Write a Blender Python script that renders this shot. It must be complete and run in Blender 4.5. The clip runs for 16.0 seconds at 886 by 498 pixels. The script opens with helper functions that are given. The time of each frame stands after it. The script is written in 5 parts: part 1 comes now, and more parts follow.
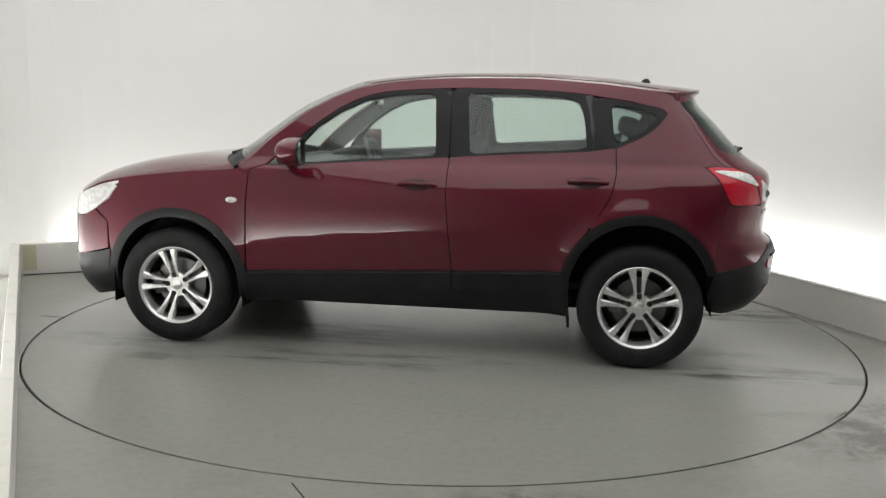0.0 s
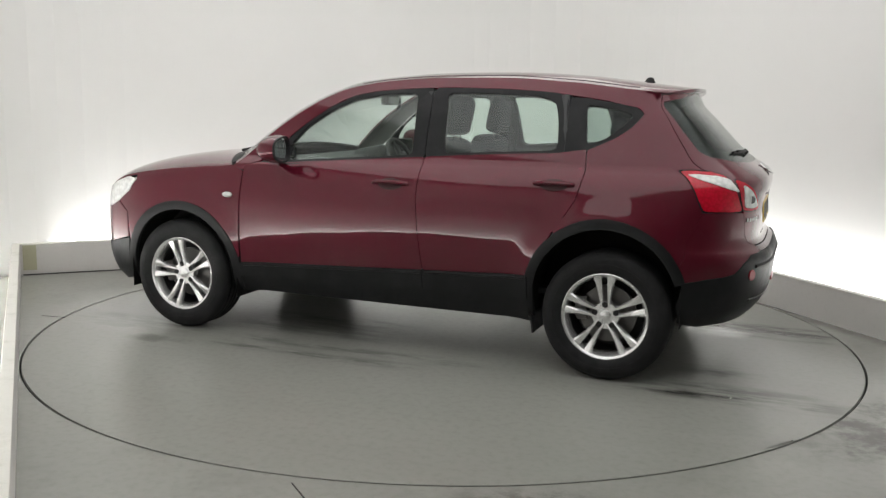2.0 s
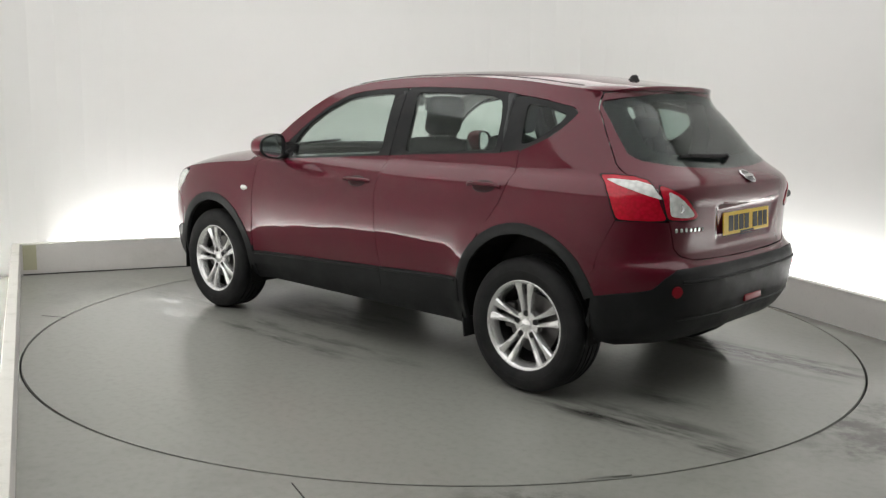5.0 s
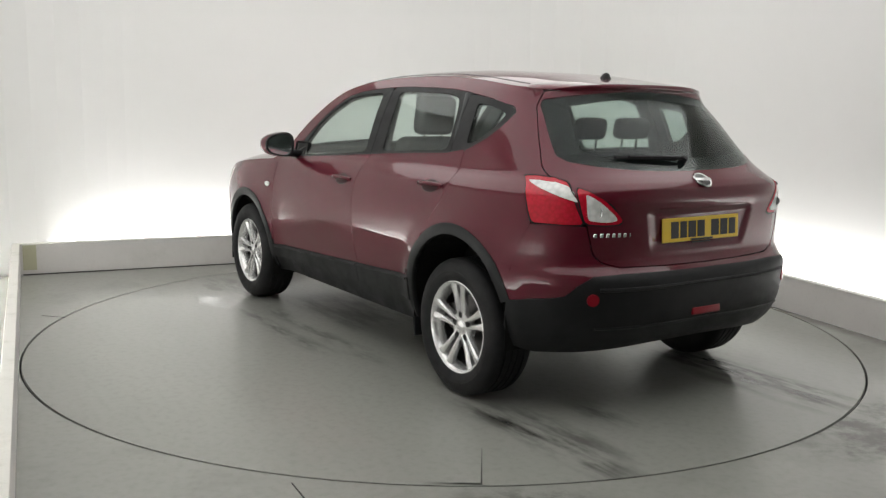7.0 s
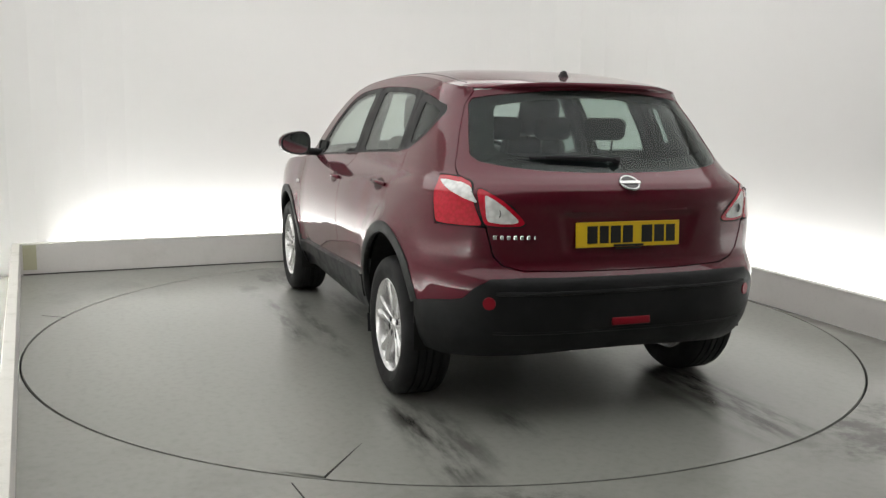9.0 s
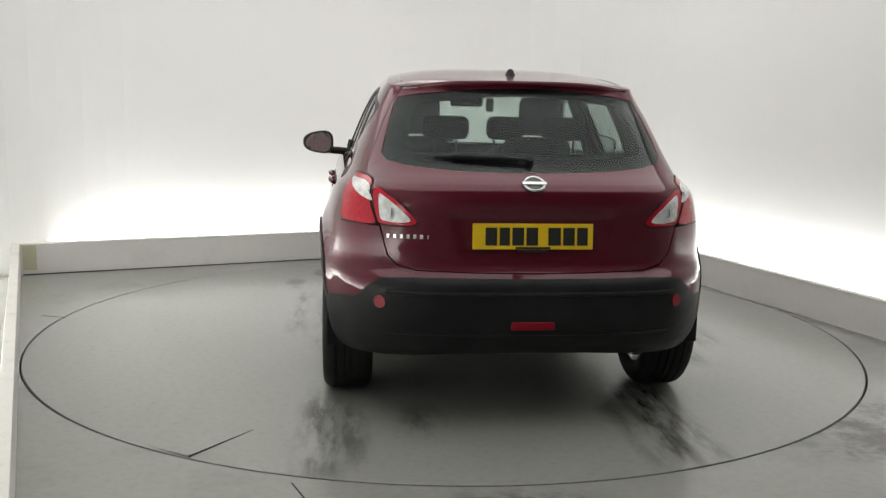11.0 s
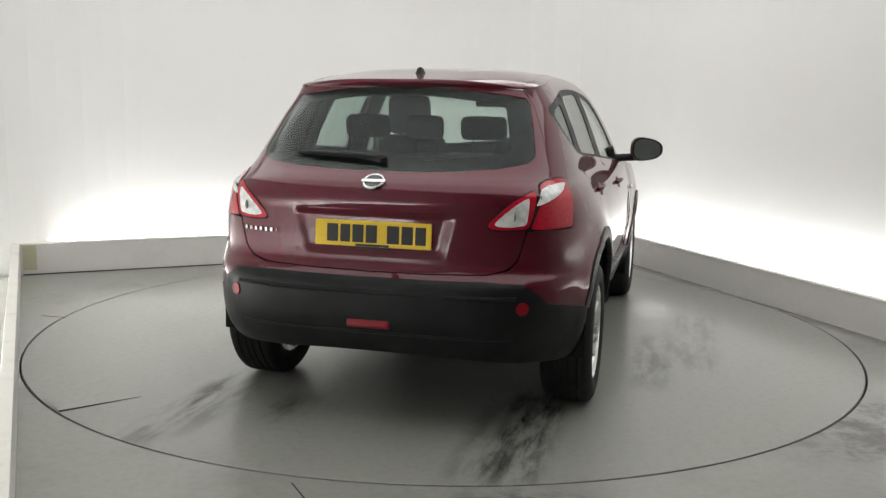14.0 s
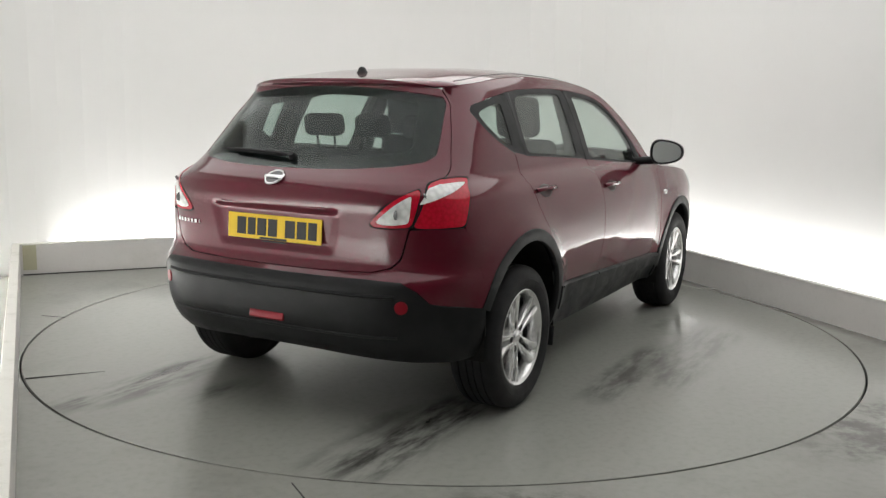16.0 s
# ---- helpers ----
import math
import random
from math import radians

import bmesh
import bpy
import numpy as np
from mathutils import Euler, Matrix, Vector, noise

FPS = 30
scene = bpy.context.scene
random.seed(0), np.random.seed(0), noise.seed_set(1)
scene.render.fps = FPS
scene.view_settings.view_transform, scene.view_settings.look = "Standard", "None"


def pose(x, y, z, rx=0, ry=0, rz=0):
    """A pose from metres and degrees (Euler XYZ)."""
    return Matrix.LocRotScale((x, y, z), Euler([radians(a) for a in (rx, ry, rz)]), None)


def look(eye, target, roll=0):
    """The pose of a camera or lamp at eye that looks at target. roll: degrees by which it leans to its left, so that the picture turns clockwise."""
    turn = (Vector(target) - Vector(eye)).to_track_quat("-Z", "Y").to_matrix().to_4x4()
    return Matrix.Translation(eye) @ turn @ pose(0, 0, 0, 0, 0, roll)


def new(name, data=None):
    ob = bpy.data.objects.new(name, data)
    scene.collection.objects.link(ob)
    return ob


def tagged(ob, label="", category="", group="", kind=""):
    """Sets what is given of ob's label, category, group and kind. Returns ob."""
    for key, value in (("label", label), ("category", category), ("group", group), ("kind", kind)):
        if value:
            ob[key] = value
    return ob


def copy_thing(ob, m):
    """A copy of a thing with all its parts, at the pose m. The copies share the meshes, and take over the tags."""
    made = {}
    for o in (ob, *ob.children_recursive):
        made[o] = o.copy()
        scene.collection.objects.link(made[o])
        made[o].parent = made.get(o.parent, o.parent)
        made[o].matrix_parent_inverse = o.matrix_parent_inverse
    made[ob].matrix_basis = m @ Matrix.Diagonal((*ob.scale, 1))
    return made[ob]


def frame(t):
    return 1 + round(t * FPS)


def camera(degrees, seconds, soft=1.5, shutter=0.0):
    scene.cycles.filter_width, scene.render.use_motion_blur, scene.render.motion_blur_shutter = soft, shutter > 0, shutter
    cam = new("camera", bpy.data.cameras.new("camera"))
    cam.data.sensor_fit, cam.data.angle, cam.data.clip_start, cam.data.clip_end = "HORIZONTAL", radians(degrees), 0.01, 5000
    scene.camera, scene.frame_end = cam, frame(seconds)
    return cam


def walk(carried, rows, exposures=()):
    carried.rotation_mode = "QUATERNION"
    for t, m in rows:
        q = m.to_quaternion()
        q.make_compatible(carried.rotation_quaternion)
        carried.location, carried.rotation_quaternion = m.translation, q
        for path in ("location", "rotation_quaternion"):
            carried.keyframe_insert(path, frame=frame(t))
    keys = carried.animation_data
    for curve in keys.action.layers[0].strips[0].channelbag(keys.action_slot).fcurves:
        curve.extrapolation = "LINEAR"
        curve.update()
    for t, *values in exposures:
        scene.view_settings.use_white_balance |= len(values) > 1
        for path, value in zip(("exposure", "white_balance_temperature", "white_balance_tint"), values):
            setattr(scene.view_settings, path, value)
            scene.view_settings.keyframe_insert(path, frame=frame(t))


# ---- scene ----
from collections import defaultdict
from mathutils.geometry import delaunay_2d_cdt

cam = camera(51.766, 16.0, soft=1.35)
EYE = look((0.0, -5.6956, 1.4106), (-0.0138, -0.07147, 0.515), 1.015)
walk(cam, [(0.0, EYE), (16.0, EYE)])

# ---------------------------------------------------------------- light
world = bpy.data.worlds.new("studio_surround")
scene.world = world
world.use_nodes = True
world.node_tree.nodes["Background"].inputs[0].default_value = (0.9, 0.95, 1.0, 1)
world.node_tree.nodes["Background"].inputs[1].default_value = 0.05
scene.view_settings.exposure = 0.0


def area_lamp(name, m, sx, sy, watts, colour=(1, 1, 1)):
    data = bpy.data.lights.new(name, "AREA")
    data.shape, data.size, data.size_y, data.energy, data.color = "RECTANGLE", sx, sy, watts, colour
    ob = new(name, data)
    ob.matrix_world = m
    return ob


CEILING_WATTS = 120
TROUGH_WATTS = 41          # for each metre of trough / 5
WARM = (1.0, 0.995, 0.985)

# ---------------------------------------------------------------- materials


def mat(name, colour, rough=0.5, metal=0.0, coat=0.0, coat_rough=0.03, spec=0.5, emit=None, power=0.0):
    m = bpy.data.materials.new(name)
    m.use_nodes = True
    b = m.node_tree.nodes["Principled BSDF"]
    b.inputs["Base Color"].default_value = (*colour, 1)
    b.inputs["Roughness"].default_value = rough
    b.inputs["Metallic"].default_value = metal
    b.inputs["Coat Weight"].default_value = coat
    b.inputs["Coat Roughness"].default_value = coat_rough
    b.inputs["Specular IOR Level"].default_value = spec
    if emit:
        b.inputs["Emission Color"].default_value = (*emit, 1)
        b.inputs["Emission Strength"].default_value = power
    return m


class Nodes:
    """Small helper to write node trees briefly."""

    def __init__(self, m):
        self.t = m.node_tree
        self.b = self.t.nodes["Principled BSDF"]
        self.co = self.t.nodes.new("ShaderNodeTexCoord").outputs["Object"]

    def link(self, a, b):
        self.t.links.new(a, b)

    def noise(self, scale, detail=4, rough=0.6, stretch=None, co=None):
        co = co or self.co
        if stretch:
            mp = self.t.nodes.new("ShaderNodeMapping")
            mp.inputs["Scale"].default_value = stretch
            self.link(co, mp.inputs[0])
            co = mp.outputs[0]
        n = self.t.nodes.new("ShaderNodeTexNoise")
        n.inputs["Scale"].default_value, n.inputs["Detail"].default_value, n.inputs["Roughness"].default_value = scale, detail, rough
        self.link(co, n.inputs["Vector"])
        return n.outputs["Fac"]

    def ramp(self, fac, a, b, lo=0.0, hi=1.0):
        r = self.t.nodes.new("ShaderNodeMapRange")
        r.inputs["From Min"].default_value, r.inputs["From Max"].default_value = a, b
        r.inputs["To Min"].default_value, r.inputs["To Max"].default_value = lo, hi
        r.interpolation_type = "SMOOTHSTEP"
        self.link(fac, r.inputs["Value"])
        return r.outputs["Result"]

    def math(self, op, a, b=None):
        n = self.t.nodes.new("ShaderNodeMath")
        n.operation = op
        for i, v in enumerate((a, b)):
            if v is None:
                continue
            if isinstance(v, (int, float)):
                n.inputs[i].default_value = v
            else:
                self.link(v, n.inputs[i])
        return n.outputs[0]

    def mix(self, fac, a, b):
        n = self.t.nodes.new("ShaderNodeMix")
        n.data_type = "RGBA"
        for i, v in ((0, fac), (6, a), (7, b)):
            if isinstance(v, tuple):
                n.inputs[i].default_value = (*v, 1)
            elif isinstance(v, (int, float)):
                n.inputs[i].default_value = v
            else:
                self.link(v, n.inputs[i])
        return n.outputs[2]

    def xyz(self):
        n = self.t.nodes.new("ShaderNodeSeparateXYZ")
        self.link(self.co, n.inputs[0])
        return n.outputs

    def bump(self, height, strength=0.1, dist=0.01):
        n = self.t.nodes.new("ShaderNodeBump")
        n.inputs["Strength"].default_value, n.inputs["Distance"].default_value = strength, dist
        self.link(height, n.inputs["Height"])
        self.link(n.outputs[0], self.b.inputs["Normal"])


def band(n, value, lo, hi, soft):
    """1 where value lies between lo and hi, with soft ends."""
    return n.math("MULTIPLY", n.ramp(value, lo - soft, lo + soft), n.ramp(value, hi - soft, hi + soft, 1, 0))


def concrete(name, base, dark, tracks):
    """Painted, damp concrete. tracks: the dirty marks that tyres left on the turntable."""
    m = mat(name, base, 0.4)
    n = Nodes(m)
    fine = n.noise(26, 5, 0.6)
    c = n.mix(n.math("MULTIPLY", n.ramp(fine, 0.40, 0.80), 0.18), base, dark)
    # drawn-out brush and mop marks
    mop = n.ramp(n.noise(2.2, 4, 0.6, (0.5, 2.0, 1)), 0.25, 0.85)
    c = n.mix(n.math("MULTIPLY", mop, 0.05), c, dark)
    rough = n.math("ADD", 0.27, 0.0)
    x, y, z = n.xyz()
    if tracks:
        streak = n.noise(3.0, 4, 0.6, (0.9, 3.6, 1))
        torn = n.ramp(streak, 0.34, 0.66)
        total = None
        for lo, hi, yc, half, power in tracks:
            f = n.math("MULTIPLY", band(n, y, yc - half, yc + half, 0.06), band(n, x, lo, hi, 0.2))
            f = n.math("MULTIPLY", n.math("MULTIPLY", f, torn), power)
            total = f if total is None else n.math("MAXIMUM", total, f)
        c = n.mix(total, c, (0.030, 0.029, 0.025))
        # standing water round the wheels: smooth, and a little darker
        edge = n.noise(7.0, 3, 0.5)
        pool = None
        for px, py, rx, ry in PUDDLES:
            ex = n.math("DIVIDE", n.math("SUBTRACT", x, px), rx)
            ey = n.math("DIVIDE", n.math("SUBTRACT", y, py), ry)
            far = n.math("ADD", n.math("MULTIPLY", ex, ex), n.math("MULTIPLY", ey, ey))
            f = n.ramp(n.math("ADD", far, n.math("MULTIPLY", edge, 2.6)), 1.15, 2.25, 1, 0)
            pool = f if pool is None else n.math("MAXIMUM", pool, f)
        c = n.mix(n.math("MULTIPLY", pool, 0.4), c, dark)
        rough = n.math("MULTIPLY", rough, n.math("SUBTRACT", 1.0, n.math("MULTIPLY", pool, 0.82)))
    else:
        blot = n.ramp(n.noise(1.3, 4, 0.6), 0.48, 0.78)
        c = n.mix(n.math("MULTIPLY", blot, 0.35), c, dark)
        grime = n.ramp(n.noise(4.0, 6, 0.7), 0.42, 0.62)
        for x0, x1, y0, y1, power in ((1.55, 2.5, -2.15, -1.35, 0.75), (0.1, 0.55, -2.75, -2.5, 0.8)):
            f = n.math("MULTIPLY", band(n, x, x0, x1, 0.18), band(n, y, y0, y1, 0.12))
            c = n.mix(n.math("MULTIPLY", n.math("MULTIPLY", f, grime), power), c, (0.06, 0.058, 0.05))
        # dirt swept up along the foot of one kerb
        d = n.math("ADD", n.math("MULTIPLY", x, math.cos(radians(21.4))), n.math("MULTIPLY", y, math.sin(radians(21.4))))
        f = n.math("MULTIPLY", band(n, d, 2.40, 2.50, 0.06), n.ramp(n.noise(1.8, 4, 0.6), 0.25, 0.6, 0.35, 0.8))
        c = n.mix(f, c, (0.10, 0.095, 0.08))
    n.link(c, n.b.inputs["Base Color"])
    n.link(rough, n.b.inputs["Roughness"])
    return m


def worn(name, base, dirt, amount=0.4, scale=3.0, rough=0.6):
    m = mat(name, base, rough)
    n = Nodes(m)
    f = n.math("MULTIPLY", n.ramp(n.noise(scale, 6, 0.65), 0.48, 0.78), amount)
    c = n.mix(f, base, dirt)
    c = n.mix(n.math("MULTIPLY", n.ramp(n.noise(scale * 14, 3), 0.5, 0.8), amount * 0.35), c, dirt)
    n.link(c, n.b.inputs["Base Color"])
    n.link(n.ramp(n.noise(scale * 5, 3), 0.3, 0.7, rough - 0.1, rough + 0.1), n.b.inputs["Roughness"])
    n.bump(n.noise(scale * 30, 2), 0.06, 0.003)
    return m


def car_paint():
    m = mat("burgundy_paint", (0.115, 0.005, 0.015), 0.45, 0.25, 1.0, 0.03, 0.06)
    n = Nodes(m)
    flake = n.noise(900, 1, 0.5)
    film = n.noise(5, 5, 0.6)
    c = n.mix(n.ramp(flake, 0.35, 0.7), (0.077, 0.0030, 0.0112), (0.117, 0.0058, 0.0192))
    c = n.mix(n.math("MULTIPLY", n.ramp(film, 0.5, 0.8), 0.06), c, (0.12, 0.07, 0.065))
    n.link(c, n.b.inputs["Base Color"])
    n.link(n.ramp(film, 0.4, 0.75, 0.02, 0.06), n.b.inputs["Coat Roughness"])
    n.bump(n.noise(38, 2, 0.5), 0.02, 0.002)
    return m


def grained(name, colour, rough, scale=350, strength=0.25, spread=0.35, spec=0.5):
    """Moulded plastic, rubber or cloth with a fine grain."""
    m = mat(name, colour, rough, spec=spec)
    n = Nodes(m)
    c = n.mix(n.ramp(n.noise(6, 5), 0.4, 0.75), colour, tuple(min(1, v * (1 + spread) + 0.004) for v in colour))
    n.link(c, n.b.inputs["Base Color"])
    n.link(n.ramp(n.noise(9, 4), 0.3, 0.7, rough - 0.07, rough + 0.07), n.b.inputs["Roughness"])
    n.bump(n.noise(scale, 2), strength, 0.001)
    return m


def glass(name, tint, gloss_rough=0.01, least=0.045):
    m = bpy.data.materials.new(name)
    m.use_nodes = True
    t = m.node_tree
    t.nodes.remove(t.nodes["Principled BSDF"])
    tr = t.nodes.new("ShaderNodeBsdfTransparent")
    tr.inputs[0].default_value = (*tint, 1)
    gl = t.nodes.new("ShaderNodeBsdfGlossy")
    gl.inputs["Roughness"].default_value = gloss_rough
    lw = t.nodes.new("ShaderNodeLayerWeight")
    pw = t.nodes.new("ShaderNodeMath")
    pw.operation = "POWER"
    pw.inputs[1].default_value = 4.5
    t.links.new(lw.outputs["Facing"], pw.inputs[0])
    fr = t.nodes.new("ShaderNodeMapRange")
    fr.inputs["To Min"].default_value, fr.inputs["To Max"].default_value = least, 0.85
    t.links.new(pw.outputs[0], fr.inputs["Value"])
    mx = t.nodes.new("ShaderNodeMixShader")
    t.links.new(fr.outputs[0], mx.inputs[0])
    t.links.new(tr.outputs[0], mx.inputs[1])
    t.links.new(gl.outputs[0], mx.inputs[2])
    t.links.new(mx.outputs[0], t.nodes["Material Output"].inputs[0])
    return m




def lens(name, light, dark, scale):
    """A lamp lens moulded in small facets."""
    m = mat(name, light, 0.12, 0, 0.5, 0.02, 0.3)
    n = Nodes(m)
    v = n.t.nodes.new("ShaderNodeTexVoronoi")
    v.inputs["Scale"].default_value = scale
    n.link(n.co, v.inputs["Vector"])
    n.link(n.mix(n.ramp(v.outputs["Distance"], 0.2, 0.9), light, dark), n.b.inputs["Base Color"])
    n.bump(v.outputs["Distance"], 0.08, 0.003)
    return m


PUDDLES = [(-1.66, -0.66, 0.34, 0.13), (1.90, 0.85, 0.17, 0.06), (-0.35, -1.34, 0.50, 0.13), (-1.75, 0.34, 0.09, 0.06), (1.45, 1.02, 0.26, 0.09), (0.9, -1.25, 0.45, 0.14)]
TRACKS = [(-2.32, -1.35, 0.72, 0.085, 0.9), (-2.3, -1.2, -0.83, 0.13, 0.95), (-2.3, -1.5, -0.66, 0.05, 0.5),
          (-0.15, 1.05, 0.93, 0.05, 0.6), (-0.85, 0.2, -1.33, 0.10, 0.7), (1.3, 2.2, 0.7, 0.12, 0.4), (1.3, 2.2, -0.9, 0.12, 0.4),
          (-1.9, -1.6, 0.28, 0.06, 0.7), (-1.75, -1.6, 0.29, 0.09, 0.7), (-2.2, -1.5, 0.60, 0.07, 0.6), (-0.45, 1.05, 0.76, 0.05, 0.5),
          (-0.5, 0.9, -1.52, 0.16, 0.45), (0.2, 1.2, 0.3, 0.25, 0.35)]
# dark cracks and joints, and the painted shade on the deck lip
M_DARK_LINE = mat("crack_filler", (0.035, 0.034, 0.03), 0.9)
M_DECK = concrete("turntable_concrete", (0.300, 0.304, 0.277), (0.13, 0.128, 0.112), TRACKS)
M_FLOOR = concrete("floor_concrete", (0.303, 0.306, 0.279), (0.12, 0.118, 0.10), ())
M_WALL = worn("white_wall_paint", (0.80, 0.80, 0.785), (0.74, 0.74, 0.72), 0.35, 0.8, 0.75)
M_KERB = worn("pale_kerb_paint", (0.70, 0.685, 0.66), (0.50, 0.49, 0.455), 0.5, 2.4, 0.5)
M_KERB_TOP = worn("scuffed_white_kerb", (0.74, 0.73, 0.68), (0.42, 0.42, 0.34), 0.5, 7.0, 0.6)
# dark grey stands for missing light at the unseen end
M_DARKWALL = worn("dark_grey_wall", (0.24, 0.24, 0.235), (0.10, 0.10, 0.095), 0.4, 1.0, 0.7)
# near black in place of shade: turntable gap and nut recesses
M_GAP_SHADE = mat("dark_pit", (0.02, 0.02, 0.02), 0.9)
M_STEEL = worn("dark_steel", (0.10, 0.10, 0.095), (0.04, 0.038, 0.034), 0.6, 12, 0.45)
M_CEIL = worn("white_ceiling", (0.82, 0.82, 0.80), (0.75, 0.75, 0.72), 0.3, 1.0, 0.8)
M_YELLOWED = worn("yellowed_patch", (0.50, 0.49, 0.34), (0.40, 0.39, 0.30), 0.6, 10.0, 0.6)
M_PAINT = car_paint()
M_BLACK = grained("black_bumper_plastic", (0.0085, 0.009, 0.0096), 0.46, spec=0.24)
M_TRIM = grained("dark_cabin_trim", (0.035, 0.037, 0.038), 0.6, 350, 0.0)
M_LINER = grained("grey_headlining", (0.22, 0.22, 0.21), 0.85, 500, 0.0)
M_MATTBLACK = mat("matt_black_border", (0.008, 0.008, 0.009), 0.7, 0, 0.0, 0.03, 0.2)
M_GLOSSBLACK = mat("gloss_black_trim", (0.012, 0.012, 0.013), 0.12, 0, 0.5)
M_SEAT = grained("dark_seat_cloth", (0.060, 0.063, 0.066), 0.9, 300, 0.0)
M_RUBBER = grained("tyre_rubber", (0.0105, 0.0105, 0.011), 0.7, 250, 0.3, 0.5, 0.28)
M_ALLOY = mat("silver_alloy", (0.80, 0.80, 0.80), 0.27, 0.75, 0.6)
# dark metal; on the rim barrel its colour holds the shade
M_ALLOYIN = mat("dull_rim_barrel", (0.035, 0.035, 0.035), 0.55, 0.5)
M_BRAKE = mat("brake_disc_steel", (0.14, 0.135, 0.13), 0.4, 0.9)
M_CHROME = mat("bright_chrome", (0.66, 0.66, 0.66), 0.18, 1.0)
M_GLASS = glass("green_tinted_glass", (0.885, 0.94, 0.915))
M_REARGLASS = glass("grey_tinted_glass", (0.74, 0.80, 0.78), 0.01, 0.022)
M_WINDSCREEN = glass("windscreen_glass", (0.94, 0.975, 0.96))
M_REDLENS = lens("red_lamp_lens", (0.52, 0.004, 0.024), (0.40, 0.003, 0.016), 60)
M_CLEARLENS = lens("clear_lamp_lens", (0.80, 0.80, 0.79), (0.60, 0.60, 0.59), 38)
M_LAMPCUP = mat("lamp_reflector", (0.36, 0.36, 0.365), 0.25, 0.6, 0.6, 0.02)
M_PLATE = mat("yellow_plate", (0.78, 0.52, 0.012), 0.35, 0, 0.3)
M_INK = mat("black_plate_print", (0.012, 0.012, 0.012), 0.5)
M_MIRROR = mat("mirror_glass", (0.75, 0.78, 0.78), 0.03, 1.0)
M_DEEPRED = mat("dim_red_reflector", (0.24, 0.003, 0.013), 0.35, 0, 0.1, 0.2, 0.3)
# grimy underside, darkened further to hold the shade inside the arches
M_UNDER = grained("dirty_underbody", (0.010, 0.0095, 0.009), 0.85, 90, spec=0.2)

# ---------------------------------------------------------------- mesh helpers


def mesh_of(name, verts, faces, mats, idx=None, normals=None, smooth=True):
    me = bpy.data.meshes.new(name)
    me.from_pydata([tuple(v) for v in verts], [], faces)
    for m in mats:
        me.materials.append(m)
    if idx is not None:
        me.polygons.foreach_set("material_index", idx)
    me.polygons.foreach_set("use_smooth", [smooth] * len(me.polygons))
    if normals is not None:
        me.normals_split_custom_set_from_vertices([tuple(v) for v in normals])
    me.update()
    return me


def attach(name, me, parent=None, label="", m=None):
    ob = new(name, me)
    if parent:
        ob.parent = parent
    if m is not None:
        ob.matrix_basis = m
    if label:
        ob["label"] = label
    return ob


def part(name, bm, material, parent, label="", smooth=False, m=None):
    """One bmesh as one mesh object under a thing or a part."""
    me = bpy.data.meshes.new(name)
    bmesh.ops.recalc_face_normals(bm, faces=bm.faces)
    if smooth:
        for f in bm.faces:
            f.smooth = True
        for e in bm.edges:
            if len(e.link_faces) == 2 and e.calc_face_angle(0) > 0.7:
                e.smooth = False
    bm.to_mesh(me)
    bm.free()
    me.materials.append(material)
    return attach(name, me, parent, label, m)


def box(sx, sy, sz, m=None, bevel=0.0, seg=2, bm=None):
    own = bm is None
    bm = bm or bmesh.new()
    made = bmesh.ops.create_cube(bm, size=1, matrix=(m or Matrix()) @ Matrix.Diagonal((sx, sy, sz, 1)))
    if bevel:
        edges = list({e for v in made["verts"] for e in v.link_edges})
        bmesh.ops.bevel(bm, geom=edges, offset=bevel, segments=seg, profile=0.5, affect="EDGES")
    return bm


def cyl(r, depth, m=None, seg=24, r2=None, bm=None):
    bm = bm or bmesh.new()
    bmesh.ops.create_cone(bm, cap_ends=True, segments=seg, radius1=r, radius2=r if r2 is None else r2, depth=depth, matrix=m or Matrix())
    return bm


def lathe(profile, seg=64, closed=False):
    """Turns (radius, height) pairs round the y axis."""
    bm = bmesh.new()
    rings = []
    for r, h in profile:
        rings.append([bm.verts.new((r * math.cos(2 * math.pi * i / seg), h, r * math.sin(2 * math.pi * i / seg))) for i in range(seg)])
    n = len(rings)
    for k in range(n if closed else n - 1):
        a, b = rings[k], rings[(k + 1) % n]
        for i in range(seg):
            bm.faces.new((a[i], a[(i + 1) % seg], b[(i + 1) % seg], b[i]))
    return bm


def tube(points, r, seg=10):
    """A round bar along points, with closed ends."""
    bm = bmesh.new()
    rings = []
    pts = [Vector(p) for p in points]
    for i, p in enumerate(pts):
        d = (pts[min(i + 1, len(pts) - 1)] - pts[max(i - 1, 0)]).normalized()
        q = d.to_track_quat("Z", "Y")
        rings.append([bm.verts.new(p + q @ Vector((r * math.cos(2 * math.pi * k / seg), r * math.sin(2 * math.pi * k / seg), 0))) for k in range(seg)])
    for a, b in zip(rings, rings[1:]):
        for k in range(seg):
            bm.faces.new((a[k], a[(k + 1) % seg], b[(k + 1) % seg], b[k]))
    bm.faces.new(rings[0])
    bm.faces.new(rings[-1])
    return bm


